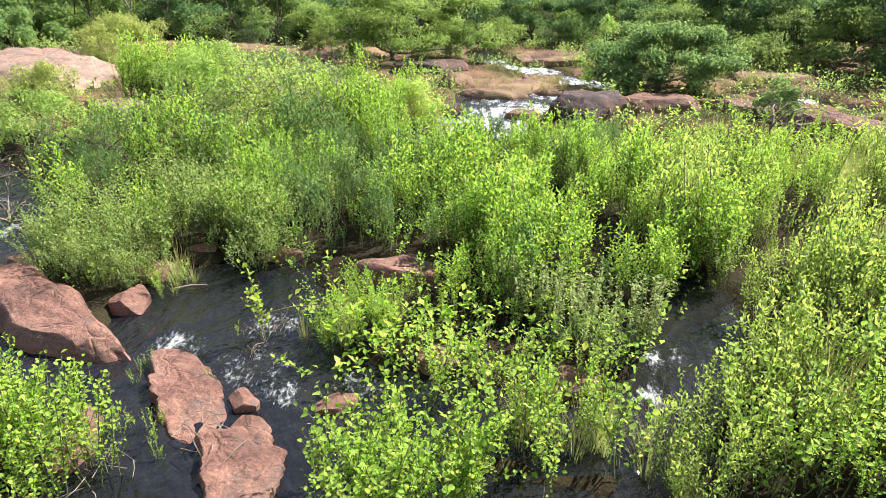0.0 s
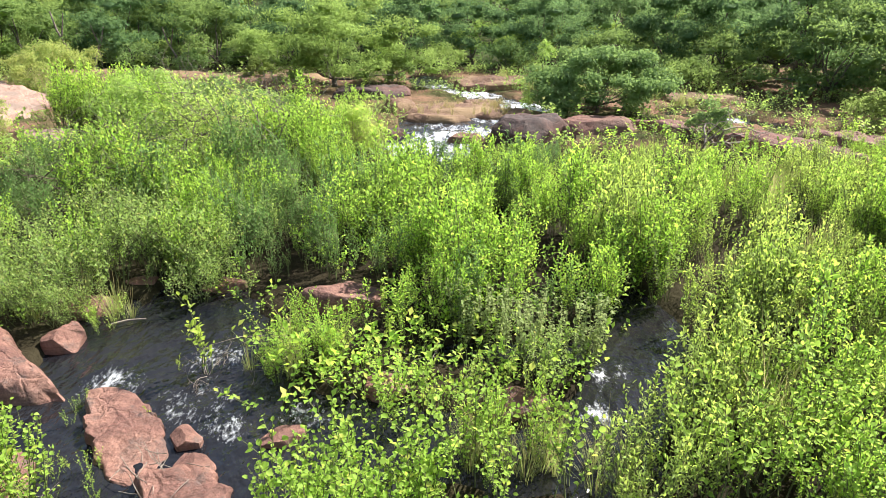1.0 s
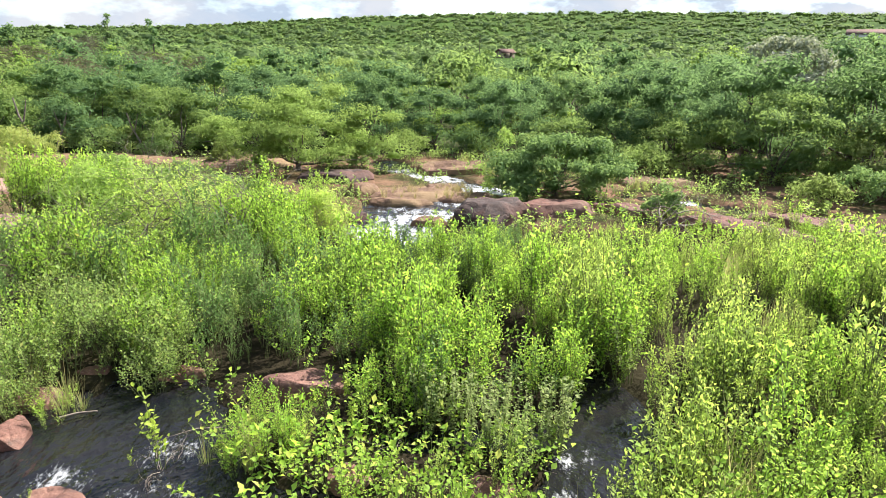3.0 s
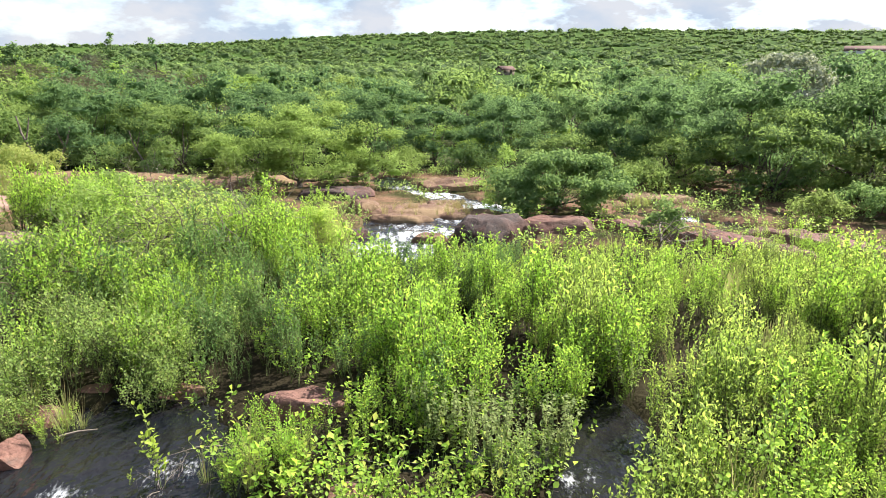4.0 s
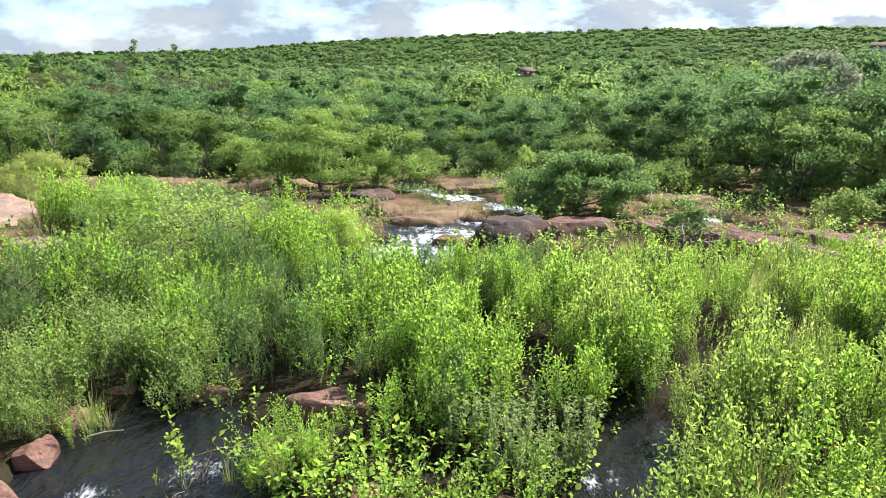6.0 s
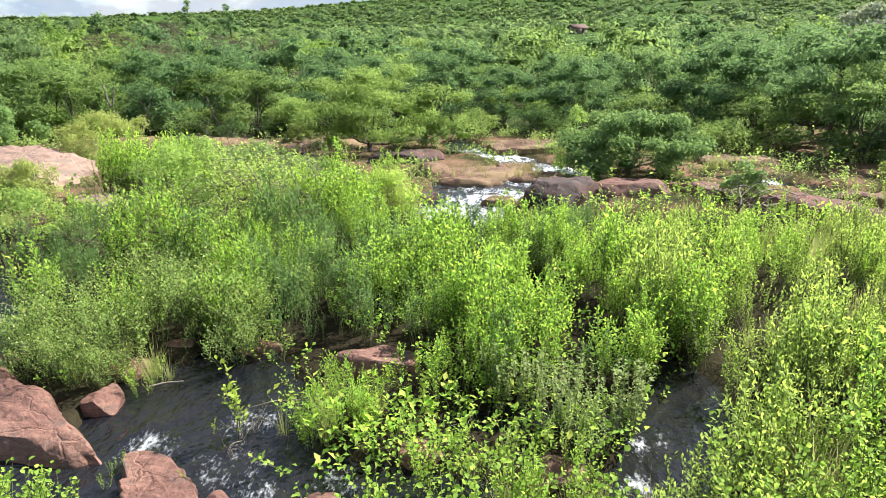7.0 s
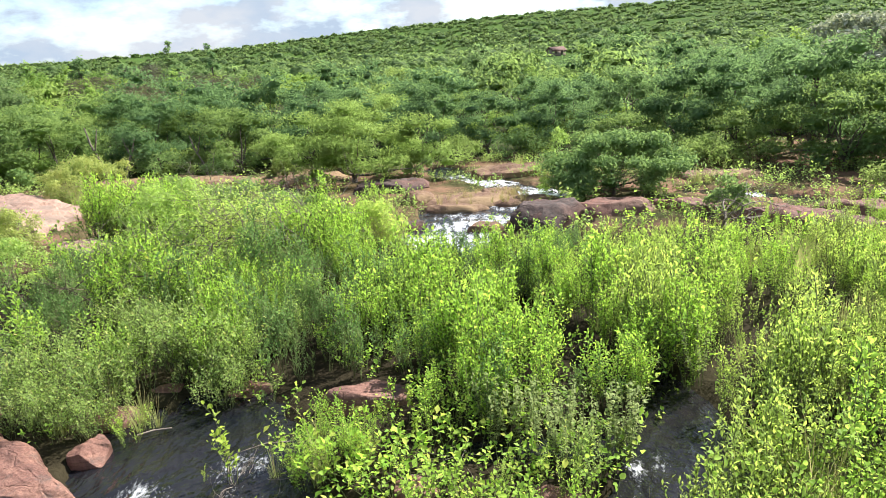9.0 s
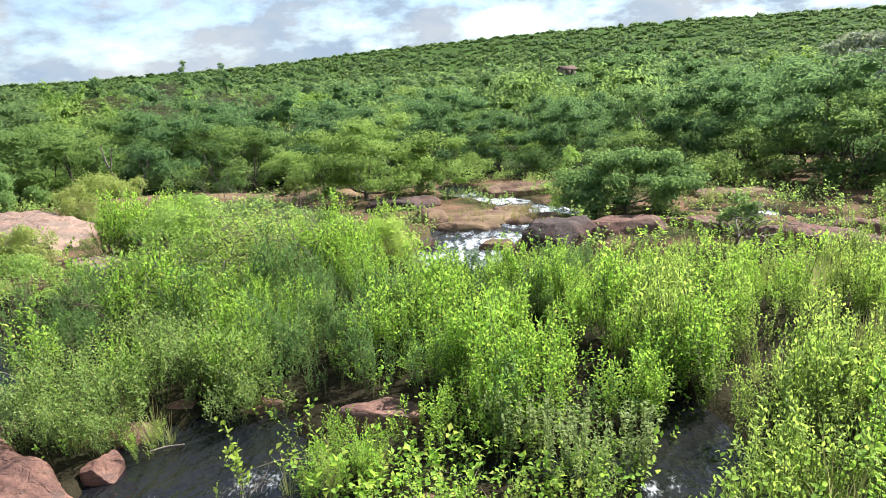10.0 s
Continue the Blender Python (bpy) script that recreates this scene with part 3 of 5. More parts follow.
stone("brown rock ledge under the trees", 9.95, 13.0, 1.5, 0.6, 0.5, -50, 35, 0.55, material=REDBROWN, edge=3.5)
stone("low reddish-brown rock behind the weeds", 9.3, 10.85, 0.6, 0.35, 0.4, -35, 51, 0.6, material=REDBROWN, edge=3.5)
stone("tan bedrock island with dry grass between two channels", 1.7, 17.8, 1.7, 1.0, 0.34, -4, 36, 0.5, material=TANROCK, edge=2.2, cuts=8)
stone("low tan ledge at the end of the bedrock island", 3.1, 17.35, 0.95, 0.55, 0.26, 12, 46, 0.5, material=TANROCK, edge=2.5, cuts=7)
stone("layered brown ledge over the rapid", 1.3, 16.95, 0.9, 0.4, 0.26, -8, 47, 0.5, material=TANROCK, edge=3.0, cuts=8)
stone("broken tan slab on the bedrock island", 2.5, 18.3, 0.7, 0.4, 0.4, 20, 48, 0.5, material=TANROCK, edge=3.0, cuts=7)
stone("flat brown rock beside the upper channel", 4.9, 20.2, 1.0, 0.45, 0.3, 8, 49, 0.5, material=TANROCK, edge=3.0, cuts=7)
stone("small dark stone in the rapid", 0.1, 15.3, 0.4, 0.3, 0.3, 8, 50, 0.5, material=GREYROCK, edge=3.0)
stone("round tan boulder at the stream bend", 0.35, 17.9, 0.5, 0.5, 0.5, 0, 37, 0.6, material=TANROCK, edge=3.0)
stone("reddish layered rock bank beyond the island", 3.7, 21.6, 1.7, 0.8, 0.6, -3, 38, 0.6, material=TANROCK)
stone("dark rock ledge under the spreading tree", -0.3, 20.4, 1.3, 0.9, 0.5, 5, 39, 0.6, material=GREYROCK)
stone("dark rock in the rapid", 1.75, 14.6, 0.45, 0.3, 0.3, 0, 40, 0.5, material=TANROCK, edge=3.0)
stone("smooth pink whaleback rock slab", -10.6, 18.6, 3.6, 1.7, 1.15, -42, 41, 0.55, material=PINKROCK, **WB)
stone("smooth pink rock slab among grass", -7.0, 14.6, 0.95, 0.6, 0.6, -25, 42, 0.55, material=PINKROCK, **WB)
stone("flat pink rock shelf before the trees", -8.6, 24.0, 4.4, 1.5, 0.5, -6, 43, 0.55, material=TANROCK, edge=3.0)
stone("flat pink rock shelf before the trees", -3.6, 23.4, 2.4, 1.0, 0.4, 4, 44, 0.5, material=TANROCK, edge=3.0)
stone("brown rock under the shaded trees", 8.9, 18.6, 1.3, 0.7, 0.5, 0, 45, 0.5, material=TANROCK, edge=4.0)


def on_stone(x, y):
    bad = np.zeros(np.shape(x), bool)
    for cx, cy, a, b, w in FOOT:
        u, v = (x - cx) * math.cos(w) + (y - cy) * math.sin(w), -(x - cx) * math.sin(w) + (y - cy) * math.cos(w)
        bad |= (u / a) ** 2 + (v / b) ** 2 < 1
    return bad


# ---- plants ----
def weed(seed, h, stems, side, L, W, gap=0.035, lean=0.18, rise=0.35, start=0.2, shoot=0.36, full=False, spread=0.55):
    """One upright weed. Returns for each stem (stem V, F), (leaf V, F): a stalk with side shoots, and leaves all along it."""
    rng = np.random.default_rng(seed)
    out_all = []
    for s in range(stems):
        tubes, P, D = [], [], []
        a = rng.uniform(0, 2 * math.pi)
        out = np.array([math.cos(a), math.sin(a), 0]) * rng.uniform(0.2, 1) * lean
        hh = h * rng.uniform(0.7, 1.05)
        u = np.linspace(0, 1, 6)[:, None]
        bend = rng.normal(size=3) * np.array([0.06, 0.06, 0]) * hh
        line = out * 0.25 + np.array([0, 0, 1.0]) * u * hh + out * u ** 1.4 * hh + bend * np.sin(u * 3)
        lines = [(line, start)]
        tubes.append(tube(line[[0, 2, 5]], np.array([0.006, 0.0045, 0.002]) * (0.7 + 0.3 * h), 3))
        for q in range(side):
            t = rng.uniform(0.15, 0.92)
            b = a + rng.uniform(-2.6, 2.6)
            ln = hh * shoot * (1.1 - 0.7 * t) * rng.uniform(0.6, 1.2)
            p0 = np.array([np.interp(t, u[:, 0], line[:, k]) for k in range(3)])
            w = np.linspace(0, 1, 4)[:, None]
            sub = p0 + np.array([math.cos(b), math.sin(b), 0]) * w * ln * spread + np.array([0, 0, 1]) * (w ** 1.2) * ln * 0.95
            tv, tf = tube(sub[[0, 3]], [0.003, 0.0012], 3)
            k = (0 if t < 0.2 else 1 if t < 0.7 else 2) * 3 - 9 - 6 * q
            tubes.append((tv, np.concatenate([tf, [[k, k + 1, 1, 0]]])))
            lines.append((sub, 0.15))
        for ln, st in lines:
            length = np.linalg.norm(np.diff(ln, axis=0), axis=1).sum()
            n = max(3, int(length * (1 - st) / gap))
            t = np.linspace(st, 1, n)
            k = np.linspace(0, 1, len(ln))
            p = np.stack([np.interp(t, k, ln[:, c]) for c in range(3)], 1)
            az = np.arange(n) * 2.4 + rng.uniform(0, 6) + rng.normal(size=n) * 0.4
            el = rise + rng.normal(size=n) * 0.3 + 0.5 * t ** 4
            P.append(p)
            D.append(np.stack([np.cos(az) * np.cos(el), np.sin(az) * np.cos(el), np.sin(el)], 1))
        P, D = np.concatenate(P), np.concatenate(D)
        high = np.clip(P[:, 2] / hh, 0, 1)
        ok = rng.uniform(0, 1, len(P)) < 0.36 + 0.85 * high
        P, D, high = P[ok], D[ok], high[ok]
        size = rng.uniform(0.7, 1.2, len(P)) * (0.72 + 0.60 * high)
        U = np.array([0, 0, 1.0]) + rng.normal(size=P.shape) * 0.42
        out_all.append((join(tubes), blades(P, D, U, L * size, W * size, full)))
    return out_all


def spike(seed, h, n_spikes):
    """A weed gone to seed: bare stems with beads of dry fruit, stem by stem."""
    rng = np.random.default_rng(seed)
    out_all = []
    for s in range(n_spikes):
        a = rng.uniform(0, 6.3)
        o = np.array([math.cos(a), math.sin(a), 0]) * rng.uniform(0.02, 0.16)
        hh = h * rng.uniform(0.6, 1.05)
        u = np.linspace(0, 1, 5)[:, None]
        line = o * (0.4 + u * 1.1) + np.array([0, 0, 1.0]) * u * hh
        n = int(hh * 80)
        t = rng.uniform(0.25, 1, n)
        p = np.stack([np.interp(t, u[:, 0], line[:, c]) for c in range(3)], 1)
        az = rng.uniform(0, 6.3, n)
        d = np.stack([np.cos(az), np.sin(az), rng.uniform(-0.5, 0.8, n)], 1)
        z = rng.uniform(0.5, 1.3, n)
        out_all.append((tube(line, np.linspace(0.005, 0.002, 5), 3), blades(p, d, np.array([0.1, 0.05, 1.0]) + rng.normal(size=p.shape) * 0.5, 0.036 * z, 0.022 * z, False)))
    return out_all


def grass(seed, h, n, spread=0.12):
    """A tuft of arching blades with thin stalks."""
    rng = np.random.default_rng(seed)
    Vs = []
    az, r = rng.uniform(0, 6.3, n), spread * np.sqrt(rng.uniform(0, 1, n))
    hh, bend = h * rng.uniform(0.5, 1.1, n), rng.uniform(0.1, 0.55, n)
    o = np.stack([np.cos(az) * r, np.sin(az) * r, np.zeros(n)], 1)
    d = np.stack([np.cos(az), np.sin(az), np.zeros(n)], 1)
    s = np.stack([-np.sin(az), np.cos(az), np.zeros(n)], 1)
    for t, w in ((0, 1.0), (0.45, 0.8), (0.8, 0.5), (1.0, 0.05)):
        c = o + d * (bend * hh * t ** 2)[:, None] + np.array([0, 0, 1.0]) * (hh * (t - 0.25 * bend * t ** 3))[:, None]
        Vs += [c + s * 0.0045 * w, c - s * 0.0045 * w]
    V = np.stack(Vs, 1).reshape(-1, 3)
    i = np.arange(n)[:, None] * 8
    return V, np.concatenate([i + np.array([k, k + 1, k + 3, k + 2]) for k in (0, 2, 4)])


def scatter(variants, spots, rng, lo=0.9, hi=1.1):
    """Many plants as one pair of arrays: spots are (x, y, z, size)."""
    out = [[] for _ in variants[0]]
    for x, y, z, s in spots:
        v = variants[rng.integers(len(variants))]
        a, k = rng.uniform(0, 6.3), s * rng.uniform(lo, hi)
        m = np.array([[math.cos(a), -math.sin(a), 0], [math.sin(a), math.cos(a), 0], [0, 0, 1.0]]) * k
        tx, ty = rng.normal(size=2) * 0.07
        m = np.array([[1, 0, tx], [0, 1, ty], [0, 0, 1.0]]) @ m
        for o, (V, F) in zip(out, v):
            o.append((V @ m.T + np.array([x, y, z]), F))
    return [join(o) for o in out]


def spots_in(rng, n, x0, x1, y0, y1, keep, size, margin=-0.06, clump=9, reach=0.20):
    """Places for n plants, growing in clumps that are tallest in their middle."""
    k = max(1, n // clump)
    cx, cy = np.repeat(rng.uniform(x0, x1, k), clump), np.repeat(rng.uniform(y0, y1, k), clump)
    tall = np.repeat(rng.uniform(0.62, 1.28, k), clump)
    dx, dy = rng.normal(size=k * clump) * reach, rng.normal(size=k * clump) * reach
    x, y = cx + dx, cy + dy
    s = tall * (1.1 - 0.45 * np.minimum(np.hypot(dx, dy) / (2 * reach), 1.2)) * rng.uniform(0.85, 1.1, k * clump)
    ok = (channel(x, y) > margin) & ~on_stone(x, y) & keep(cx, cy)
    x, y, s = x[ok], y[ok], s[ok]
    return list(zip(x, y, ground(x, y) - 0.02, size(x, y) * s))


def whole(plant):
    """All stems of a plant as one pair of arrays."""
    return join([a for a, _ in plant]), join([b for _, b in plant])


def thicket(label, variants, spots, seed, leaf_mat, stem_mat=STEM):
    rng = np.random.default_rng(seed)
    st, lf = scatter([whole(v) for v in variants], spots, rng)
    ob = tagged(new("weed_thicket", mesh_of("weed_thicket", *lf, leaf_mat)), label, "weeds", kind="stuff")
    tagged(part("stalks", mesh_of("stalks", *st, stem_mat), ob), kind="stuff")
    return ob


def plants(name, label, category, variants, spots, seed, leaf_mat, stem_mat=STEM, group="weeds at the water"):
    """Single plants as things: built once a variant, stem by stem, then copied."""
    rng = np.random.default_rng(seed)
    firsts = []
    for v in variants:
        ob = new(name)
        tagged(ob, label, category, group)
        for st, lf in v:
            p = part("stem", mesh_of("stem", *st, stem_mat), ob)
            part("foliage", mesh_of("foliage", *lf, leaf_mat), p)
        firsts.append(ob)
    for i, (x, y, z, s) in enumerate(spots):
        m = pose(x, y, z, rng.normal() * 4, rng.normal() * 4, rng.uniform(0, 360))
        k = firsts[i] if i < len(firsts) else copy_thing(firsts[i % len(firsts)], m)
        k.matrix_world = m
        k.scale = (s, s, s)


def crown_line(x, y):
    """How tall the weeds grow: waist high at the water, lower towards the rocks behind."""
    return np.clip((3.55 - 0.258 * y) / 0.95, 0.34 + 0.2 * np.clip((x - 5.5) / 1.5, 0, 1), 1.0)


R = np.random.default_rng(5)
lime = [weed(100 + i, 0.98, 3, 6, 0.044, 0.020, 0.028, lean=0.13, rise=0.5, shoot=0.34) for i in range(9)]
grey = [weed(120 + i, 0.80, 3, 7, 0.037, 0.018, 0.030, lean=0.42, rise=0.4, shoot=0.42, spread=0.8) for i in range(6)]
fine = [weed(140 + i, 0.98, 3, 6, 0.046, 0.018, 0.028, lean=0.15, rise=0.6, shoot=0.3) for i in range(9)]
broad = [weed(160 + i, 0.95, 3, 5, 0.036, 0.027, 0.036, lean=0.30, rise=0.25, full=True) for i in range(8)]
low = [weed(170 + i, 0.30, 4, 1, 0.055, 0.032, 0.045, lean=0.9, rise=0.2, start=0.1) for i in range(5)]
spikes = [spike(180 + i, 0.75, 5) for i in range(4)]
stalky = [weed(195 + i, 0.75, 2, 3, 0.044, 0.028, 0.030, lean=0.16, rise=0.5, start=0.4, full=True) for i in range(2)]
yellowing = [weed(190 + i, 0.7, 1, 4, 0.048, 0.032, 0.040, rise=-0.4, full=True) for i in range(3)]
grassy = [(grass(200 + i, 0.8, 36), grass(210 + i, 1.0, 8, 0.05)) for i in range(4)]


def stand(name, label, variants, spots, seed, mat, first=150):
    """A stand of weeds: those at the front singly, the rest too dense to count."""
    spots = sorted(spots, key=lambda p: p[1] + 0.2 * abs(p[0]))
    plants(name, label, "weed", variants, spots[:first], seed, mat)
    thicket("dense stand of " + label, variants, spots[first:], seed + 50, mat)


clear_view = lambda x, y: ~((y > 12.0) & (x > -0.2) & (x < 1.7))
lumpy = lambda x, y, f, q: 1.0 + 0.36 * wobble(x, y, f, q)
patchy = lambda x, y, q: wobble(x, y, 1.25, q) > -0.42
main = lambda x, y: (y > 6.0 + 0.15 * np.abs(x - 0.6)) & (y < 13.6) & (x > -2.8) & (x < 3.4) & ~((x < -1.2) & (y < 7.6)) & ~((x < 0.35) & (y < 7.25)) & clear_view(x, y)
right = lambda x, y: (x > 2.5) & (x < 1.9 + 0.85 * y) & (y < 13.4 - 0.15 * np.maximum(x - 5, 0)) & clear_view(x, y)
far_left = lambda x, y: (x < -1.6) & (y > 7.0) & (x > -8.5) & (y < 15 - 4.6 * np.clip((-4.2 - x) / 1.8, 0, 1))
stand("lime_weed", "lime-green leafy weeds, waist high, on wet ground", lime, spots_in(R, 1650, -2.8, 4.6, 5.9, 13.6, lambda x, y: main(x, y) & patchy(x, y, 0.4), lambda x, y: crown_line(x, y) * lumpy(x, y, 1.6, 0.4)), 1, LIME, 80)
stand("deep_green_weed", "deep green leafy weeds among lime ones", lime, spots_in(R, 850, -2.4, 4.6, 6.0, 13.6, lambda x, y: main(x, y) & (wobble(x, y, 1.25, 0.4) < 0.05), lambda x, y: 0.92 * crown_line(x, y) * lumpy(x, y, 1.9, 2.4)), 8, DEEP, 40)
stand("yellow_weed", "yellow-green weeds with narrow leaves", fine, spots_in(R, 1500, 2.4, 10.5, 3.2, 13.2, lambda x, y: right(x, y) & patchy(x, y, 1.1), lambda x, y: crown_line(x, y + 0.8) * lumpy(x, y, 1.5, 1.4)), 2, YELLOW, 80)
stand("lime_weed", "lime-green weeds among yellow-green ones", lime, spots_in(R, 1150, 2.4, 10.5, 3.2, 13.2, lambda x, y: right(x, y) & (wobble(x, y, 1.25, 1.1) < 0.4), lambda x, y: crown_line(x, y + 0.8) * lumpy(x, y, 1.9, 0.2)), 3, LIME, 50)
stand("grey_weed", "grey-green bushy weeds along the side channel", grey, spots_in(R, 850, -8.5, -1.5, 7.0, 15, lambda x, y: far_left(x, y) & patchy(x, y, 2.0) & ((x > -4.6) | (y < 8.8)), lambda x, y: 1.0 * lumpy(x, y, 1.3, 2.4)), 4, GREY, 45)
stand("lime_weed", "lime-green weeds among grey-green ones", lime, spots_in(R, 800, -8.0, -0.6, 7.6, 16, lambda x, y: (far_left(x, y) & ((x > -4.4) | (y < 8.6)) & (wobble(x, y, 1.25, 2.0) < 0.3)) | ((y > 11.5) & (x < -0.6) & (x > -6)), lambda x, y: 0.95 * lumpy(x, y, 1.5, 0.8)), 5, LIME, 30)
stand("deep_green_weed", "deep green weeds in the shade behind the side channel", lime, spots_in(R, 760, -8.4, -1.4, 8.2, 14, lambda x, y: far_left(x, y) & ((wobble(x, y, 1.1, 3.0) > -0.1) | (x < -4.2)), lambda x, y: 0.9 * lumpy(x, y, 1.5, 1.8)), 9, DEEP, 20)
everywhere = lambda x, y: (np.abs(x) < 2.5 + 0.75 * y)
thicket("low leafy weeds covering the wet ground between taller ones", low, spots_in(R, 1200, -9, 11, 2.8, 15.5, everywhere, lambda x, y: 1.0, clump=2, reach=0.1), 6, LIME)
thicket("low grey-green weeds between the rocks", low, spots_in(R, 1300, -14, 14, 13, 26, lambda x, y: np.abs(x) < 0.8 * y, lambda x, y: 1.4, clump=3, reach=0.2), 7, GREY)

# ---- single plants at the water ----
def ring(rng, cx, cy, rx, ry, n, lo=0.8, hi=1.15):
    a, r = rng.uniform(0, 6.3, n), np.sqrt(rng.uniform(0, 1, n))
    x, y = cx + np.cos(a) * r * rx, cy + np.sin(a) * r * ry
    return list(zip(x, y, np.maximum(ground(x, y), -0.05) - 0.03, rng.uniform(lo, hi, n)))


clumps = (ring(R, -0.35, 3.5, 0.65, 0.55, 34) + ring(R, 0.75, 3.95, 0.6, 0.45, 12) + ring(R, -3.25, 3.8, 0.85, 0.65, 66, 0.75, 1.05)
          + ring(R, 2.75, 3.7, 0.7, 0.7, 26) + ring(R, 0.2, 4.75, 0.3, 0.2, 7, 0.6, 0.9)
          + ring(R, -3.05, 6.7, 0.3, 0.2, 6, 0.35, 0.5) + ring(R, -2.35, 4.1, 0.25, 0.3, 5, 0.25, 0.4) + ring(R, -2.7, 5.0, 0.2, 0.3, 3, 0.25, 0.35))
plants("broadleaf_weed", "bright green broad-leaved weed standing at the water's edge", "weed", broad, clumps, 11, BROAD)
plants("lime_weed", "lime-green leafy weed clump on the stream bank", "weed", lime, ring(R, -0.85, 5.8, 0.5, 0.45, 34, 0.36, 0.62) + ring(R, -0.2, 3.6, 0.6, 0.5, 10, 0.6, 0.8) + ring(R, 0.8, 4.2, 0.5, 0.4, 9, 0.5, 0.75) + ring(R, -3.2, 4.0, 0.7, 0.6, 12, 0.6, 0.85) + ring(R, 1.35, 6.3, 0.9, 0.3, 14, 0.8, 1.0) + ring(R, 0.2, 6.3, 0.7, 0.35, 16, 0.4, 0.8), 12, LIME)
plants("grey_weed", "grey-green small-leaved weed beside the water", "weed", grey, ring(R, -3.9, 7.4, 0.9, 0.4, 22, 0.9, 1.2) + ring(R, -3.65, 6.8, 0.7, 0.28, 22, 0.55, 0.9) + ring(R, -4.3, 6.95, 0.6, 0.22, 14, 0.6, 0.9) + ring(R, -2.0, 7.3, 0.4, 0.2, 9, 0.6, 0.9) + ring(R, -2.4, 7.7, 0.5, 0.3, 14) + ring(R, 1.5, 5.0, 0.25, 0.2, 5, 0.7, 0.9), 13, GREY)
plants("yellow_weed", "yellow-green narrow-leaved weed at the water's edge", "weed", fine, ring(R, 2.25, 4.0, 0.45, 0.5, 22, 0.7, 0.95) + ring(R, 1.7, 3.7, 0.35, 0.4, 14, 0.6, 0.85) + ring(R, 1.0, 4.9, 0.4, 0.2, 6, 0.4, 0.6), 17, YELLOW)
plants("seeding_weed", "pale dry weed with seed spikes on bare stems", "weed", spikes, ring(R, 1.45, 5.55, 0.6, 0.2, 12) + ring(R, 0.95, 6.0, 0.4, 0.15, 6) + ring(R, 7.4, 10.6, 0.6, 0.6, 5, 1.0, 1.4) + ring(R, 2.9, 7.0, 0.5, 0.5, 5), 14, DRY)
plants("yellowing_weed", "weed with large drooping yellow leaves", "weed", yellowing, ring(R, -0.1, 5.75, 0.3, 0.25, 4, 0.6, 0.9) + ring(R, 0.05, 6.3, 0.3, 0.15, 3, 0.6, 0.9) + [(-0.45, 6.35, 0.0, 0.9), (0.3, 6.5, 0.0, 0.9)], 15, PALEYELLOW)


plants("stalky_weed", "slender yellow-leaved weed standing in the running water", "weed", stalky, [(-1.80, 5.70, -0.08, 1.15), (-1.70, 5.64, -0.08, 0.9), (-2.05, 4.95, -0.08, 0.3), (-2.45, 4.35, -0.08, 0.35), (-2.0, 5.75, -0.08, 0.3)], 18, PALEYELLOW)
plants("low_weed", "low leafy weed on the muddy bank", "weed", low, ring(R, 0.1, 5.4, 0.9, 0.4, 26, 0.7, 1.3) + ring(R, -0.7, 5.6, 0.6, 0.5, 16, 0.8, 1.4) + ring(R, 1.2, 5.3, 0.6, 0.3, 10, 0.7, 1.3) + ring(R, 1.1, 6.3, 0.8, 0.3, 10, 0.8, 1.4), 16, LIME)


# ---- grass ----
def meadow(label, variants, spots, seed, mat, head):
    a, b = scatter(variants, spots, np.random.default_rng(seed))
    ob = new("tall_grass", mesh_of("tall_grass", *a, mat))
    tagged(ob, label, "grass", kind="stuff")
    tagged(part("seed_stalks", mesh_of("seed_stalks", *b, head), ob), kind="stuff")


def near_of(*blobs):
    return lambda x, y: np.logical_or.reduce([((x - a) / r) ** 2 + ((y - b) / q) ** 2 < 1 for a, b, r, q in blobs])


meadow("tall yellow-green grass tufts on the rock slabs", grassy, spots_in(R, 650, -14, -6, 11, 22, near_of((-11.2, 16.6, 1.6, 1.0), (-12.6, 18.0, 1.2, 0.9), (-9.5, 15.2, 1.8, 1.2), (-10.5, 16.8, 1.5, 1.0), (-9.0, 13.6, 1.6, 0.9), (-9.6, 20.2, 1.4, 1.0), (-7.6, 14.2, 1.0, 0.5)), lambda x, y: 0.85), 21, GRASS, STRAW)
meadow("reddish tall grass tuft at the stream bend", grassy, spots_in(R, 120, -1.2, 0.6, 12.6, 15, near_of((-0.7, 14.2, 0.75, 0.6)), lambda x, y: 0.95), 22, GRASS, STRAW)
meadow("dry straw grass on the bedrock island", grassy, [(x, y, float(fall(np.array(y))) + 0.1, 0.25 + 0.1 * k) for x, y, k in zip(R.uniform(0.8, 3.4, 60), R.uniform(17.0, 18.4, 60), R.uniform(0, 1, 60))], 23, STRAW, STRAW)
meadow("dry grass on the far bank before the trees", grassy, spots_in(R, 1100, -9, 13, 15, 24, near_of((3.6, 22.4, 2.2, 0.7), (-7.0, 18.5, 2.0, 1.5), (-3.5, 17.6, 2.0, 1.4), (-2.2, 16.0, 1.4, 1.0), (6.0, 20.5, 2.0, 1.0), (7.6, 18.6, 1.9, 1.0), (9.3, 19.5, 1.5, 1.0), (2.2, 23.3, 1.2, 0.7)), lambda x, y: 0.75), 24, GRASS, STRAW)
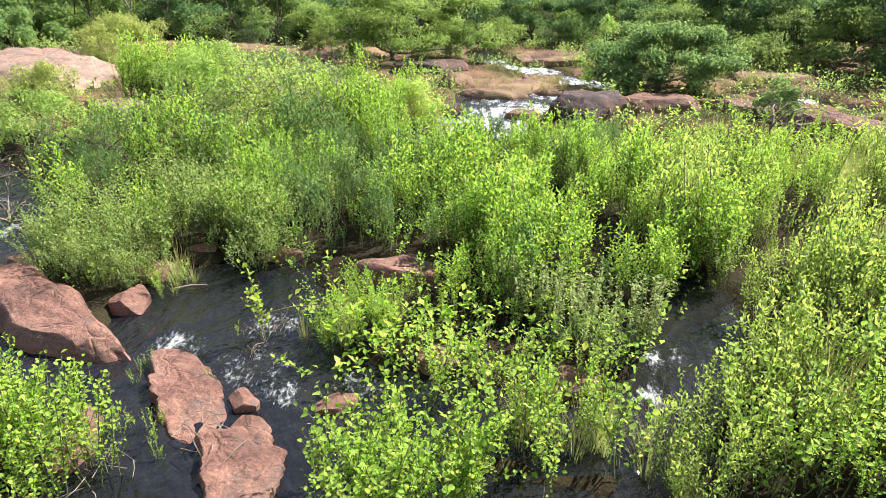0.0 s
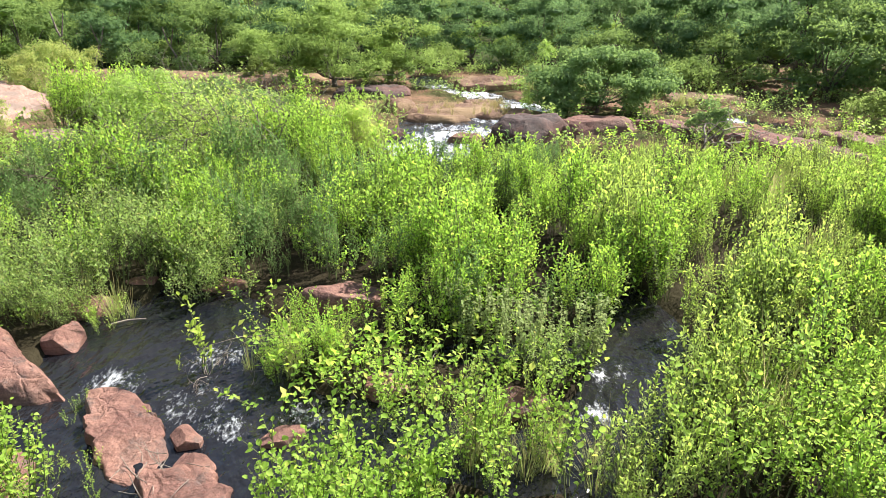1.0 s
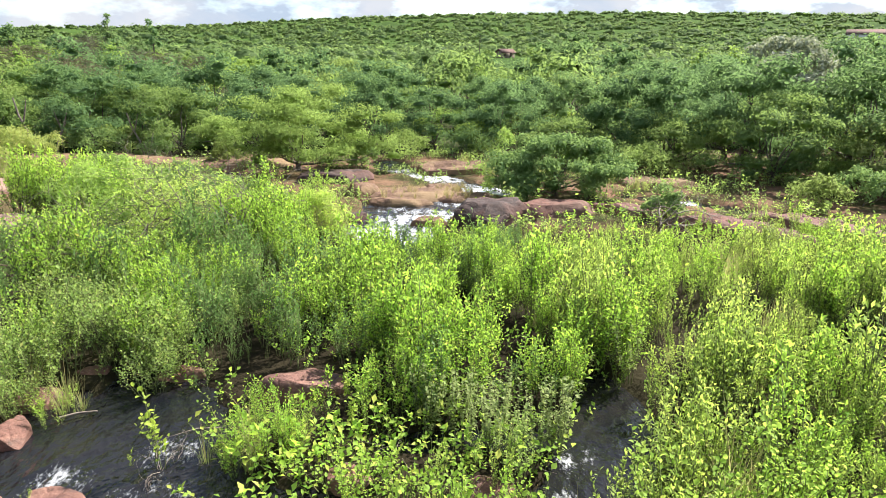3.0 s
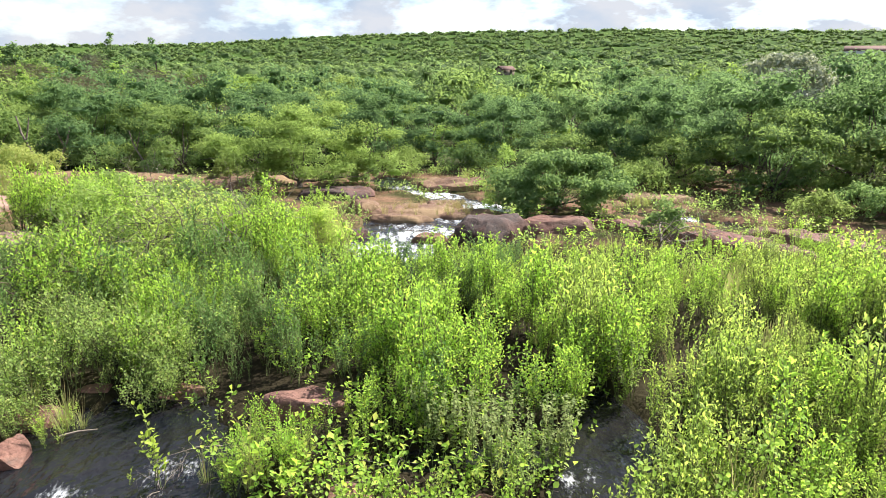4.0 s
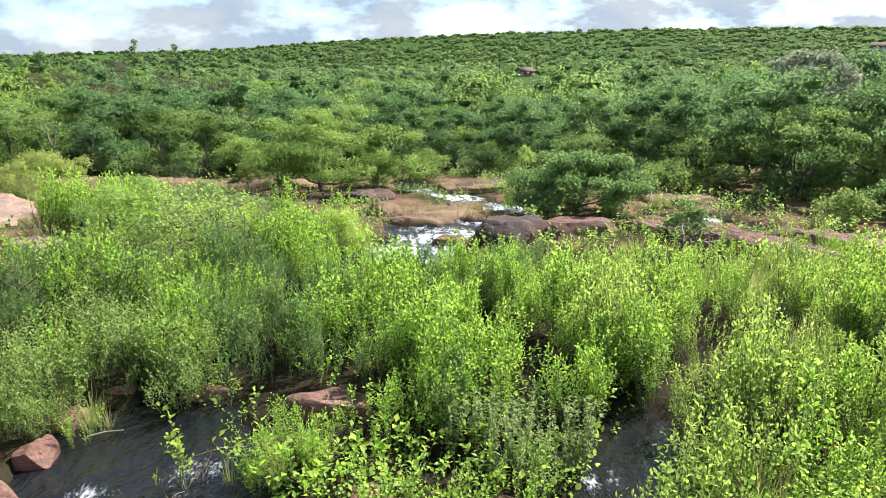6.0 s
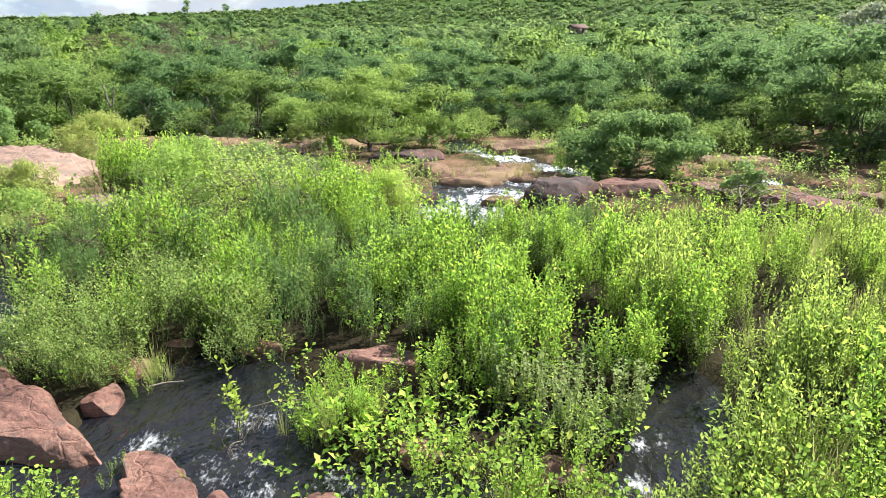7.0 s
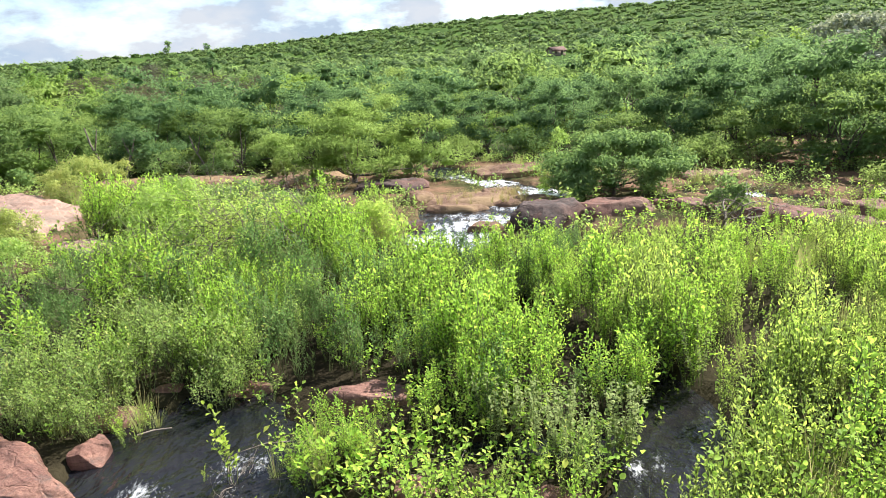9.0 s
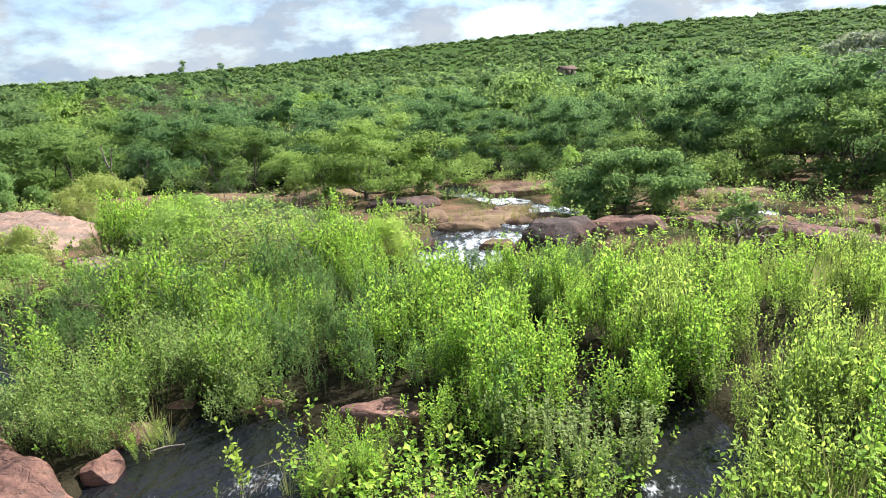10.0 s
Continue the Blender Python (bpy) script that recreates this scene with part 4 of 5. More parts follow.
meadow("thin pale grass stalks at the water's edge", grassy, ring(R, 0.95, 4.35, 0.45, 0.35, 16, 0.4, 0.65) + ring(R, 1.65, 4.0, 0.3, 0.5, 12, 0.4, 0.6) + ring(R, -0.9, 5.7, 0.5, 0.4, 10, 0.4, 0.6) + ring(R, -3.4, 6.9, 0.6, 0.3, 10, 0.4, 0.6), 26, GRASS, STRAW)
meadow("grass and sedge among the weeds", grassy, spots_in(R, 200, 2.8, 9, 3.6, 12, lambda x, y: x > 2.8, lambda x, y: 0.7), 25, GRASS, STRAW)


# ---- shrubs and trees ----
def tree_parts(seed, h, rx, ry, base, n_clump, per, L, W, trunk=0.09, fork=0.12, flat=0.5, size=0.17, limbs=7, hollow=0.45, lobes=1, full=False):
    """Trunk, limbs and a crown of leaf sprays. Heights in metres over the foot."""
    rng = np.random.default_rng(seed)
    n = n_clump
    a = rng.uniform(0, 2 * math.pi, n)
    lobe = 0.82 + 0.16 * np.sin(a * 2 + seed) + 0.12 * np.sin(a * 5 + 2.3 * seed)
    u = np.sqrt(rng.uniform(0.0, 1, n)) * lobe
    v = rng.uniform(hollow, 1.0, n) ** 0.7
    dome = np.sqrt(np.clip(1 - (u / 1.15) ** 2, 0.02, 1)) * (0.9 + 0.14 * np.sin(3 * a + seed) + rng.normal(size=n) * 0.05)
    k = rng.integers(0, lobes, n)
    la = np.arange(lobes) * 2.4 + seed
    lr = np.where(np.arange(lobes) == 0, 0, rng.uniform(0.42, 0.62, lobes))
    lh = rng.uniform(0.62, 1.0, lobes)
    share = 1.0 if lobes == 1 else 0.62
    C = np.stack([(np.cos(a) * u * share + np.cos(la[k]) * lr[k]) * rx, (np.sin(a) * u * share + np.sin(la[k]) * lr[k]) * ry, base + (h - base) * dome * v * lh[k]], 1)
    tubes = []
    heads = C[rng.choice(n, limbs, replace=False)] * np.array([0.62, 0.62, 1]) - np.array([0, 0, 0.12 * h])
    foot = np.array([0, 0, fork * h])
    tubes.append(tube([(0, 0, -0.15), (0.01, 0, fork * h * 0.5), foot], [trunk * 1.35, trunk * 1.05, trunk * 0.95], 6))
    for q in heads:
        t = np.linspace(0, 1, 6)[:, None]
        mid = (foot + q) / 2 + rng.normal(size=3) * 0.07 * h + np.array([0, 0, -0.06 * h])
        line = foot * (1 - t) ** 2 + 2 * mid * t * (1 - t) + q * t ** 2 + rng.normal(size=(6, 3)) * 0.012 * h * (t > 0)
        tubes.append(tube(line, np.linspace(trunk * 0.6, trunk * 0.2, 6), 5))
    for c in C[:: max(1, n // 60)]:
        q = heads[np.argmin(((heads - c) ** 2).sum(1))]
        m = (q + c) / 2 + rng.normal(size=3) * 0.04 * h
        tubes.append(tube([q, m, c], [trunk * 0.18, trunk * 0.12, trunk * 0.05], 3))
    idx = np.repeat(np.arange(n), per)
    g = rng.normal(size=(len(idx), 3)) * np.array([1, 1, flat]) * size * (rx + ry) / 2 * rng.uniform(0.6, 1.15, n)[idx][:, None]
    P = C[idx] + g
    P = P[P[:, 2] > 0.02 * h]
    out = unit(P - np.array([0, 0, base * 0.6])) * 0.7 + rng.normal(size=P.shape) * 0.6
    s = rng.uniform(0.6, 1.25, len(P))
    U = np.array([0, 0, 1.0]) + out * 0.5 + rng.normal(size=P.shape) * 0.3
    return join(tubes), blades(P, out * np.array([1, 1, 0.5]), U, L * s, W * s, full)


def ball():
    bm = bmesh.new()
    bmesh.ops.create_icosphere(bm, subdivisions=2, radius=1.0)
    V, F = np.array([v.co[:] for v in bm.verts]), np.array([[v.index for v in f.verts] for f in bm.faces])
    bm.free()
    return V, F


BALL = ball()


def cores(rng, C, r, flat, ball=None, rag=0.20):
    """Dense ragged hearts of leafy lobes, behind the outer leaves."""
    V, F = ball or BALL
    n, m = len(C), len(V)
    jag = 1 + rag * rng.normal(size=(n, m)).clip(-1.6, 1.6)
    P = C[:, None] + V[None] * (r[:, None] * jag)[..., None] * np.array([1, 1, flat])
    return P.reshape(-1, 3), (F[None] + (np.arange(n) * m)[:, None, None]).reshape(-1, 3)


def lobed_tree(seed, h, rx, ry, n_lobe, per, L, W, flat=0.6, trunk=0.09, fork=0.12, low=0.12, dense=1.0, crown0=0.0, limb_step=3, heart=0.0, skirt=0.34):
    """Trunk, limbs and a crown heaped up of leafy lobes, each lit and shaded for itself."""
    rng = np.random.default_rng(seed)
    n = n_lobe
    rl = dense * 0.95 * (rx + ry) / 2 / math.sqrt(n) * rng.uniform(0.7, 1.3, n)
    a = np.arange(n) * 2.4 + rng.normal(size=n) * 0.3 + seed
    u = np.sqrt((np.arange(n) + 0.5) / n) * rng.uniform(0.82, 1.08, n)
    uneven = 1 + 0.16 * np.sin(2 * a + seed) + 0.10 * np.sin(5 * a + 2 * seed)
    x, y = np.cos(a) * u * uneven * (rx - rl * 0.6), np.sin(a) * u * uneven * (ry - rl * 0.6)
    top = h * np.sqrt(np.clip(1 - 0.80 * u ** 2, 0.05, 1)) * rng.uniform(0.82, 1.05, n) - rl * flat
    under = (rng.uniform(0, 1, n) < skirt) & (u > 0.40)
    z = np.where(under, rng.uniform(max(low, crown0 / h), 0.6, n) * h, np.maximum(top, crown0 + rl * flat * 0.4))
    C = np.stack([x, y, z], 1)
    foot = np.array([0, 0, fork * h])
    tubes = [tube([(0, 0, -0.15), (0.02, 0.01, fork * h * 0.5), foot], [trunk * 1.35, trunk * 1.05, trunk * 0.95], 6)]
    for c in foot + (C[::limb_step] - foot) * 0.78:
        t = np.linspace(0, 1, 6)[:, None]
        mid = (foot + c) / 2 + rng.normal(size=3) * 0.06 * h + np.array([0, 0, -0.05 * h])
        line = foot * (1 - t) ** 2 + 2 * mid * t * (1 - t) + c * t ** 2 + rng.normal(size=(6, 3)) * 0.010 * h * (t > 0)
        tubes.append(tube(line, np.linspace(trunk * 0.5, trunk * 0.10, 6), 4))
    i = np.repeat(np.arange(n), per)
    q = unit(rng.normal(size=(len(i), 3)))
    q[:, 2] = np.where((q[:, 2] < 0) & (rng.uniform(0, 1, len(i)) < 0.5), -q[:, 2], q[:, 2])
    r = rng.uniform(0.15, 1.0, len(i)) ** 0.35 * (1 + 0.26 * rng.normal(size=len(i)) * (rng.uniform(0, 1, len(i)) < 0.55))
    ruffle = 1 + 0.22 * np.sin(7 * q[:, 0] + 5 * q[:, 1] + i) * np.sin(6 * q[:, 2] + 4 * q[:, 1] + 2 * i)
    P = C[i] + q * (rl[i] * r * ruffle)[:, None] * np.array([1, 1, flat])
    s = rng.uniform(0.6, 1.3, len(i))
    D = unit(np.cross(q, rng.normal(size=q.shape))) + q * 0.45
    U = q * 0.6 + np.array([0, 0, 0.75]) + rng.normal(size=q.shape) * 0.36
    ok = P[:, 2] > 0.03
    crown = blades(P[ok], D[ok], U[ok], (L * s)[ok], (W * s)[ok], False)
    if heart:
        crown = join([crown, cores(rng, C - np.array([0, 0, 0.15]) * rl[:, None], rl * heart * 0.80, flat, None, 0.34)])
    return join(tubes), crown


def tree(name, label, category, arrays, mat, group=""):
    ob = new(name)
    tagged(ob, label, category, group)
    (tv, tf), (lv, lf) = arrays
    part("trunk", mesh_of("trunk", tv, tf, BARK, True), ob)
    part("crown", mesh_of("crown", lv, lf, mat, True), ob)
    return ob


def plant_at(ob, x, y, turn=0.0, s=1.0, sink=0.03):
    ob.matrix_world = pose(x, y, float(ground(np.array(x), np.array(y))) - sink, 0, 0, turn)
    ob.scale = (s, s, s)
    return ob


# the spreading tree in the middle and the round shrub beside the stream
def put(name, label, mat, x, y, turn, *spec, group="", category="shrub", **k):
    return plant_at(tree(name, label, category, lobed_tree(*spec, **k), mat, group), x, y, turn)


put("spreading_tree", "low wide spreading tree with fine layered foliage and dark crooked limbs", TREE_MID, -1.6, 22.0, 20,
    311, 2.75, 3.3, 2.2, 52, 460, 0.095, 0.036, category="tree", flat=0.42, trunk=0.085, fork=0.10, low=0.22, crown0=0.5, dense=1.5, limb_step=8, heart=0.42, skirt=0.55)
put("round_shrub", "rounded dense green shrub standing on the rock bank", TREE_C, 5.4, 17.2, 0, 312, 1.75, 2.35, 1.5, 48, 360, 0.095, 0.042, flat=0.58, trunk=0.045, low=0.12, dense=1.38, heart=0.5, skirt=0.5)
put("grey_bush", "tall grey-green shrub with thin upright twigs behind the round one", GREY, 4.2, 18.3, 0, 322, 2.0, 0.75, 0.7, 16, 200, 0.07, 0.03, flat=1.0, trunk=0.03, low=0.2)
thicket("bright green feathery bush of fine upright shoots among the rocks", fine, ring(R, -6.05, 15.7, 1.25, 0.75, 95, 1.0, 1.5), 27, LIME)
put("yellow_bush", "yellow-green bush on the pink rock slab", OLIVE, -9.3, 20.2, 40, 314, 1.6, 1.35, 1.0, 22, 280, 0.09, 0.024, flat=0.9, trunk=0.03, low=0.05)
put("green_bush", "green bush at the edge of the rocks", TREE_C, -13.8, 22.6, 40, 315, 1.5, 1.5, 1.1, 20, 280, 0.10, 0.05, flat=0.8, trunk=0.03, low=0.05)
put("yellow_bush", "yellow-green feathery bush before the pink rock slab", OLIVE, -8.5, 14.6, 10, 321, 1.1, 0.85, 0.6, 16, 240, 0.085, 0.020, flat=1.1, trunk=0.02, low=0.05)
put("green_bush", "small green bush beside the dead branches", TREE_C, 7.1, 14.3, 40, 316, 0.85, 0.5, 0.5, 10, 200, 0.07, 0.04, flat=0.8, trunk=0.02, low=0.05)
thicket("tall lime-green bush of fine shoots behind the weeds", lime, ring(R, -1.5, 12.2, 0.8, 0.6, 45, 0.9, 1.35), 28, LIME)
put("yellow_bush", "yellow-green weedy bush beside the stream bend", YELLOW, -0.7, 13.9, 0, 318, 0.95, 0.8, 0.6, 14, 220, 0.085, 0.020, flat=1.1, trunk=0.02, low=0.05)
put("grey_bush", "grey-green bush with thin twigs behind the weeds", GREY, -4.2, 12.5, 0, 319, 1.85, 1.6, 1.0, 30, 210, 0.065, 0.028, flat=0.9, trunk=0.03, low=0.05)
put("grey_bush", "grey-green bush with thin twigs behind the weeds", GREY, -7.4, 12.2, 80, 320, 1.05, 1.1, 0.9, 20, 190, 0.065, 0.028, flat=0.9, trunk=0.03, low=0.05)
put("green_bush", "leafy green bush behind the side channel", TREE_C, -9.3, 12.6, 80, 321, 1.0, 1.1, 0.9, 18, 200, 0.08, 0.035, flat=0.9, trunk=0.03, low=0.05)
plant_at(tree("twiggy_bush", "twiggy bush with sparse yellow-green leaves", "shrub",
              tree_parts(307, 2.0, 1.5, 1.0, 0.1, 130, 24, 0.065, 0.034, 0.03, 0.05, 0.8, 0.13, 14, 0.3), YELLOW), -3.0, 12.1, 10)
for k, (x, y, h, w) in enumerate([(0.4, 22.8, 0.9, 0.7), (-4.2, 23.9, 0.8, 0.6), (-6.6, 24.8, 0.9, 0.7), (11.2, 14.8, 1.0, 0.8), (12.8, 15.2, 1.1, 0.9), (-5.2, 17.6, 1.0, 1.0), (-3.2, 16.4, 0.9, 0.9), (-6.4, 18.2, 1.0, 1.0), (-1.9, 15.2, 0.9, 0.8), (2.2, 24.8, 1.1, 1.0),
                                  (-4.6, 19.8, 0.8, 0.9), (-6.8, 20.6, 0.8, 0.9), (6.4, 23.8, 1.2, 1.2), (9.4, 21.6, 1.2, 1.2), (-8.6, 25.6, 1.2, 1.2), (-11.4, 24.9, 1.2, 1.2), (4.4, 25.2, 1.2, 1.2), (-1.6, 25.2, 1.2, 1.2), (14.4, 15.6, 1.4, 1.2), (9.0, 20.0, 1.2, 1.2), (15.6, 14.4, 1.2, 1.2), (13.4, 17.2, 1.1, 1.1)]):
    put("small_shrub", "small leafy green shrub at the edge of the rocks", TREE_A if k % 2 else TREE_C, x, y, 30 * k, 330 + k, h, w, w * 0.9, 12, 170, 0.09, 0.04, flat=0.8, trunk=0.02, low=0.05, group="small shrubs on the bank")


def dead_branches(label, x, y, z, seed, reach, lift, n, bark=TWIG, thick=0.018):
    """A bare crooked branch that forks again and again."""
    rng = np.random.default_rng(seed)
    pieces = []

    def grow(p, d, ln, r, depth):
        pts, q, e = [p], p, d
        for _ in range(4):
            e = unit(e + rng.normal(size=3) * 0.28)
            q = q + e * ln / 4
            pts.append(q)
        pieces.append(tube(pts, np.linspace(r, r * 0.55, 5), 5 if depth < 1 else 3))
        if depth < 3:
            for _ in range(2 + (depth < 2)):
                grow(pts[rng.integers(2, 5)], unit(e + rng.normal(size=3) * 0.75), ln * rng.uniform(0.5, 0.75), r * 0.5, depth + 1)

    for i in range(n):
        a = rng.uniform(0, 6.3)
        grow(np.array([0, 0, 0.0]), unit(np.array([math.cos(a), math.sin(a), lift])), reach, thick, 0)
    ob = new("dead_branch", mesh_of("dead_branch", *join(pieces), bark, True))
    ob.matrix_world = pose(x, y, z)
    tagged(ob, label, "branch", "bare branches")


dead_branches("bare grey crooked branches of a dead shrub", 6.4, 13.1, -0.05, 401, 0.95, 0.9, 4, TWIG, 0.03)
dead_branches("bare twisted twigs rising out of the weeds", -3.6, 11.2, 0.1, 402, 1.2, 1.0, 7, TWIG, 0.014)
dead_branches("bare twisted twigs rising out of the weeds", -2.4, 11.6, 0.1, 403, 0.75, 0.9, 6, TWIG, 0.013)
dead_branches("bare reddish twigs of a half-dead shrub behind the weeds", -2.9, 12.0, 0.1, 407, 1.45, 1.1, 9, TWIG, 0.015)
dead_branches("bare reddish twigs of a half-dead shrub behind the weeds", -1.9, 12.3, 0.1, 408, 1.35, 1.1, 7, TWIG, 0.015)
dead_branches("dead branches leaning over the side channel", -5.9, 8.6, 0.0, 404, 0.6, 0.8, 5)
dead_branches("dead branches leaning over the side channel", -6.9, 9.4, 0.05, 405, 0.7, 1.0, 5)
dead_branches("dark bare twigs tangled in the low weeds", -4.5, 9.5, 0.0, 409, 0.8, 0.95, 6, DARKWOOD)
dead_branches("dark bare twigs tangled in the low weeds", -5.4, 10.0, 0.0, 410, 0.9, 1.0, 6, DARKWOOD)
dead_branches("dark bare twigs tangled in the low weeds", -3.5, 9.9, 0.0, 411, 0.8, 1.05, 5, DARKWOOD)
dead_branches("thin bare twigs caught round a stalk in the water", -1.72, 5.62, -0.02, 412, 0.24, 0.7, 6, TWIG, 0.004)
dead_branches("thin bare twigs bent over the running water", -1.15, 5.75, -0.02, 413, 0.28, 0.6, 5, TWIG, 0.004)
dead_branches("bare branches fallen at the edge of the woods", 13.6, 14.8, 0.0, 406, 1.1, 0.6, 5)


def stick(label, pts, r0, r1):
    ob = new("stick", mesh_of("stick", *tube(pts, np.linspace(r0, r1, len(pts)), 6), TWIG, True))
    tagged(ob, label, "stick", "washed-up sticks")


def drift(rng, x, y, z, n, spread):
    """Thin sticks washed up together on a stone."""
    for _ in range(n):
        a, ln = rng.uniform(0, 6.3), rng.uniform(0.12, 0.34)
        p = np.array([x, y, z]) + np.append(rng.normal(size=2) * spread, rng.uniform(0, 0.03))
        d = np.array([math.cos(a), math.sin(a), rng.uniform(-0.1, 0.35)]) * ln
        stick("thin dark stick washed up on the wet slab", [p, p + d * 0.5 + rng.normal(size=3) * 0.015, p + d], 0.004, 0.002)


drift(np.random.default_rng(61), -1.78, 4.20, 0.06, 16, 0.10)
drift(np.random.default_rng(62), 0.95, 5.05, 0.10, 14, 0.22)
drift(np.random.default_rng(63), 0.3, 5.35, 0.12, 14, 0.25)
drift(np.random.default_rng(64), -2.5, 3.75, 0.06, 12, 0.18)
stick("pale straight stick lying at the waterline", [(-2.95, 6.62, 0.03), (-2.8, 6.68, 0.04), (-2.62, 6.72, 0.03)], 0.014, 0.009)
stick("thin dry stalk bent over the water", [(-1.3, 6.3, 0.0), (-1.5, 6.1, 0.12), (-1.75, 6.0, 0.10), (-1.95, 5.95, 0.02)], 0.005, 0.002)


# ---- the woods ----
near_kinds = [
    (lobed_tree(501, 3.3, 2.2, 2.0, 20, 300, 0.11, 0.055, 0.52, low=0.08, dense=1.2, heart=0.45, skirt=0.52), TREE_B),
    (lobed_tree(502, 2.9, 2.4, 2.2, 22, 280, 0.105, 0.045, 0.48, low=0.08, dense=1.2, heart=0.42, skirt=0.52), TREE_A),
    (lobed_tree(503, 3.6, 2.0, 2.0, 20, 300, 0.12, 0.06, 0.60, low=0.08, dense=1.2, heart=0.45, skirt=0.52), TREE_B),
    (lobed_tree(504, 2.7, 2.0, 2.2, 20, 280, 0.11, 0.05, 0.5, low=0.08, dense=1.2, heart=0.42, skirt=0.52), TREE_A)]
ROUND = BALL
BALL = (BALL[0][:12], np.array([[i, j, k] for i in range(12) for j in range(i + 1, 12) for k in range(j + 1, 12)
        if max(np.linalg.norm(BALL[0][i] - BALL[0][j]), np.linalg.norm(BALL[0][j] - BALL[0][k]), np.linalg.norm(BALL[0][i] - BALL[0][k])) < 1.2]))
far_kinds = [
    (lobed_tree(511, 3.5, 2.5, 2.3, 13, 84, 0.23, 0.12, 0.60, low=0.08, dense=1.15, heart=0.50, skirt=0.5), TREE_B),
    (lobed_tree(512, 3.0, 2.4, 2.5, 13, 84, 0.23, 0.11, 0.50, low=0.08, dense=1.15, heart=0.50, skirt=0.5), TREE_A),
    (lobed_tree(513, 3.9, 2.0, 2.0, 13, 84, 0.24, 0.12, 0.70, low=0.08, dense=1.15, heart=0.50, skirt=0.5), TREE_B),
    (lobed_tree(514, 2.6, 2.1, 2.0, 11, 84, 0.22, 0.11, 0.60, low=0.05, dense=1.15, heart=0.50, skirt=0.5), RIDGE),
    (lobed_tree(515, 3.2, 1.2, 1.2, 11, 80, 0.20, 0.11, 1.3, low=0.1, dense=1.1, heart=0.42, skirt=0.6), RIDGE),
    (lobed_tree(516, 2.6, 1.9, 1.9, 12, 130, 0.42, 0.022, 0.9, low=0.05, dense=1.2), BARETWIG)]


def wood(name, label, kinds, spots, group):
    firsts = {}
    for x, y, k, s, turn in spots:
        if k not in firsts:
            ob = firsts[k] = tree(name, label, "tree", kinds[k][0], kinds[k][1], group)
        else:
            ob = copy_thing(firsts[k], Matrix())
        plant_at(ob, x, y, turn, s, 0.1)


def grove(rng, n, gap, inside, kind, size):
    """Trees at least a gap apart within a stretch of the plan."""
    got, tries = [], 0
    while len(got) < n and tries < 20000:
        tries += 1
        x, y = inside(rng)
        g = gap(x, y)
        if all((x - a) ** 2 + (y - b) ** 2 > g * g for a, b, *_ in got):
            got.append((x, y, kind(rng, x, y), size(rng, x, y), rng.uniform(0, 360)))
    return got


edge = [(-6.2, 26.6, 1, 0.9, 10), (-9.4, 27.2, 0, 1.0, 80), (-12.8, 26.4, 3, 1.05, 130), (-16.2, 25.8, 0, 1.1, 200), (-3.6, 27.4, 0, 0.85, 40), (0.8, 28.0, 2, 0.85, 300), (3.4, 27.2, 0, 0.8, 20),
        (5.8, 26.4, 0, 0.9, 120), (8.4, 25.0, 2, 0.9, 220), (11.0, 22.8, 0, 1.05, 75), (13.0, 20.2, 2, 1.1, 10), (15.2, 18.4, 0, 1.2, 145), (10.6, 21.2, 3, 0.8, 10), (17.2, 16.4, 2, 1.2, 15), (7.2, 22.6, 3, 0.72, 265), (-19.5, 24.5, 2, 1.1, 60), (14.6, 16.8, 3, 0.85, 100), (12.6, 18.8, 1, 1.0, 200), (9.8, 23.4, 2, 0.95, 30), (16.4, 20.6, 2, 1.25, 250), (18.8, 18.0, 0, 1.25, 80), (13.6, 23.4, 0, 1.15, 300), (-11.2, 28.8, 2, 0.95, 10), (-7.8, 29.2, 0, 0.95, 50), (-14.8, 28.6, 1, 1.1, 70), (-17.8, 28.2, 2, 1.05, 20)]


def in_fan(lo, hi, a0, a1):
    def pick(rng):
        d, a = math.sqrt(rng.uniform(lo * lo, hi * hi)), radians(rng.uniform(a0, a1))
        return d * math.sin(a), d * math.cos(a)
    return pick


RT = np.random.default_rng(77)
mid_wood = grove(RT, 34, lambda x, y: 2.6, in_fan(29, 37, -40, 52), lambda r, x, y: int(r.choice(4, p=[0.34, 0.26, 0.26, 0.14])), lambda r, x, y: r.uniform(0.7, 1.25))
wood("woodland_tree", "dense dark-green scrub woodland tree behind the stream", near_kinds, edge + mid_wood, "woodland trees")
back_wood = grove(RT, 340, lambda x, y: 2.8, in_fan(38, 100, -40, 52), lambda r, x, y: int(r.choice(6, p=[0.28, 0.22, 0.18, 0.16, 0.08, 0.08])) if x > -8 else int(r.choice(6, p=[0.10, 0.12, 0.12, 0.24, 0.34, 0.08])), lambda r, x, y: r.choice([0.6, 0.8, 1.0, 1.2, 1.5], p=[0.2, 0.25, 0.25, 0.2, 0.1]) * (1.0 if y < 68 else 0.72))
wood("valley_tree", "small round green tree in the valley woodland", far_kinds, back_wood, "valley trees")

undergrowth = grove(RT, 110, lambda x, y: 1.5, in_fan(26.5, 46, -38, 45), lambda r, x, y: int(r.choice([1, 3])), lambda r, x, y: r.uniform(0.35, 0.55))
wood("undergrowth_shrub", "low leafy shrub under the woodland trees", far_kinds, undergrowth, "woodland undergrowth")
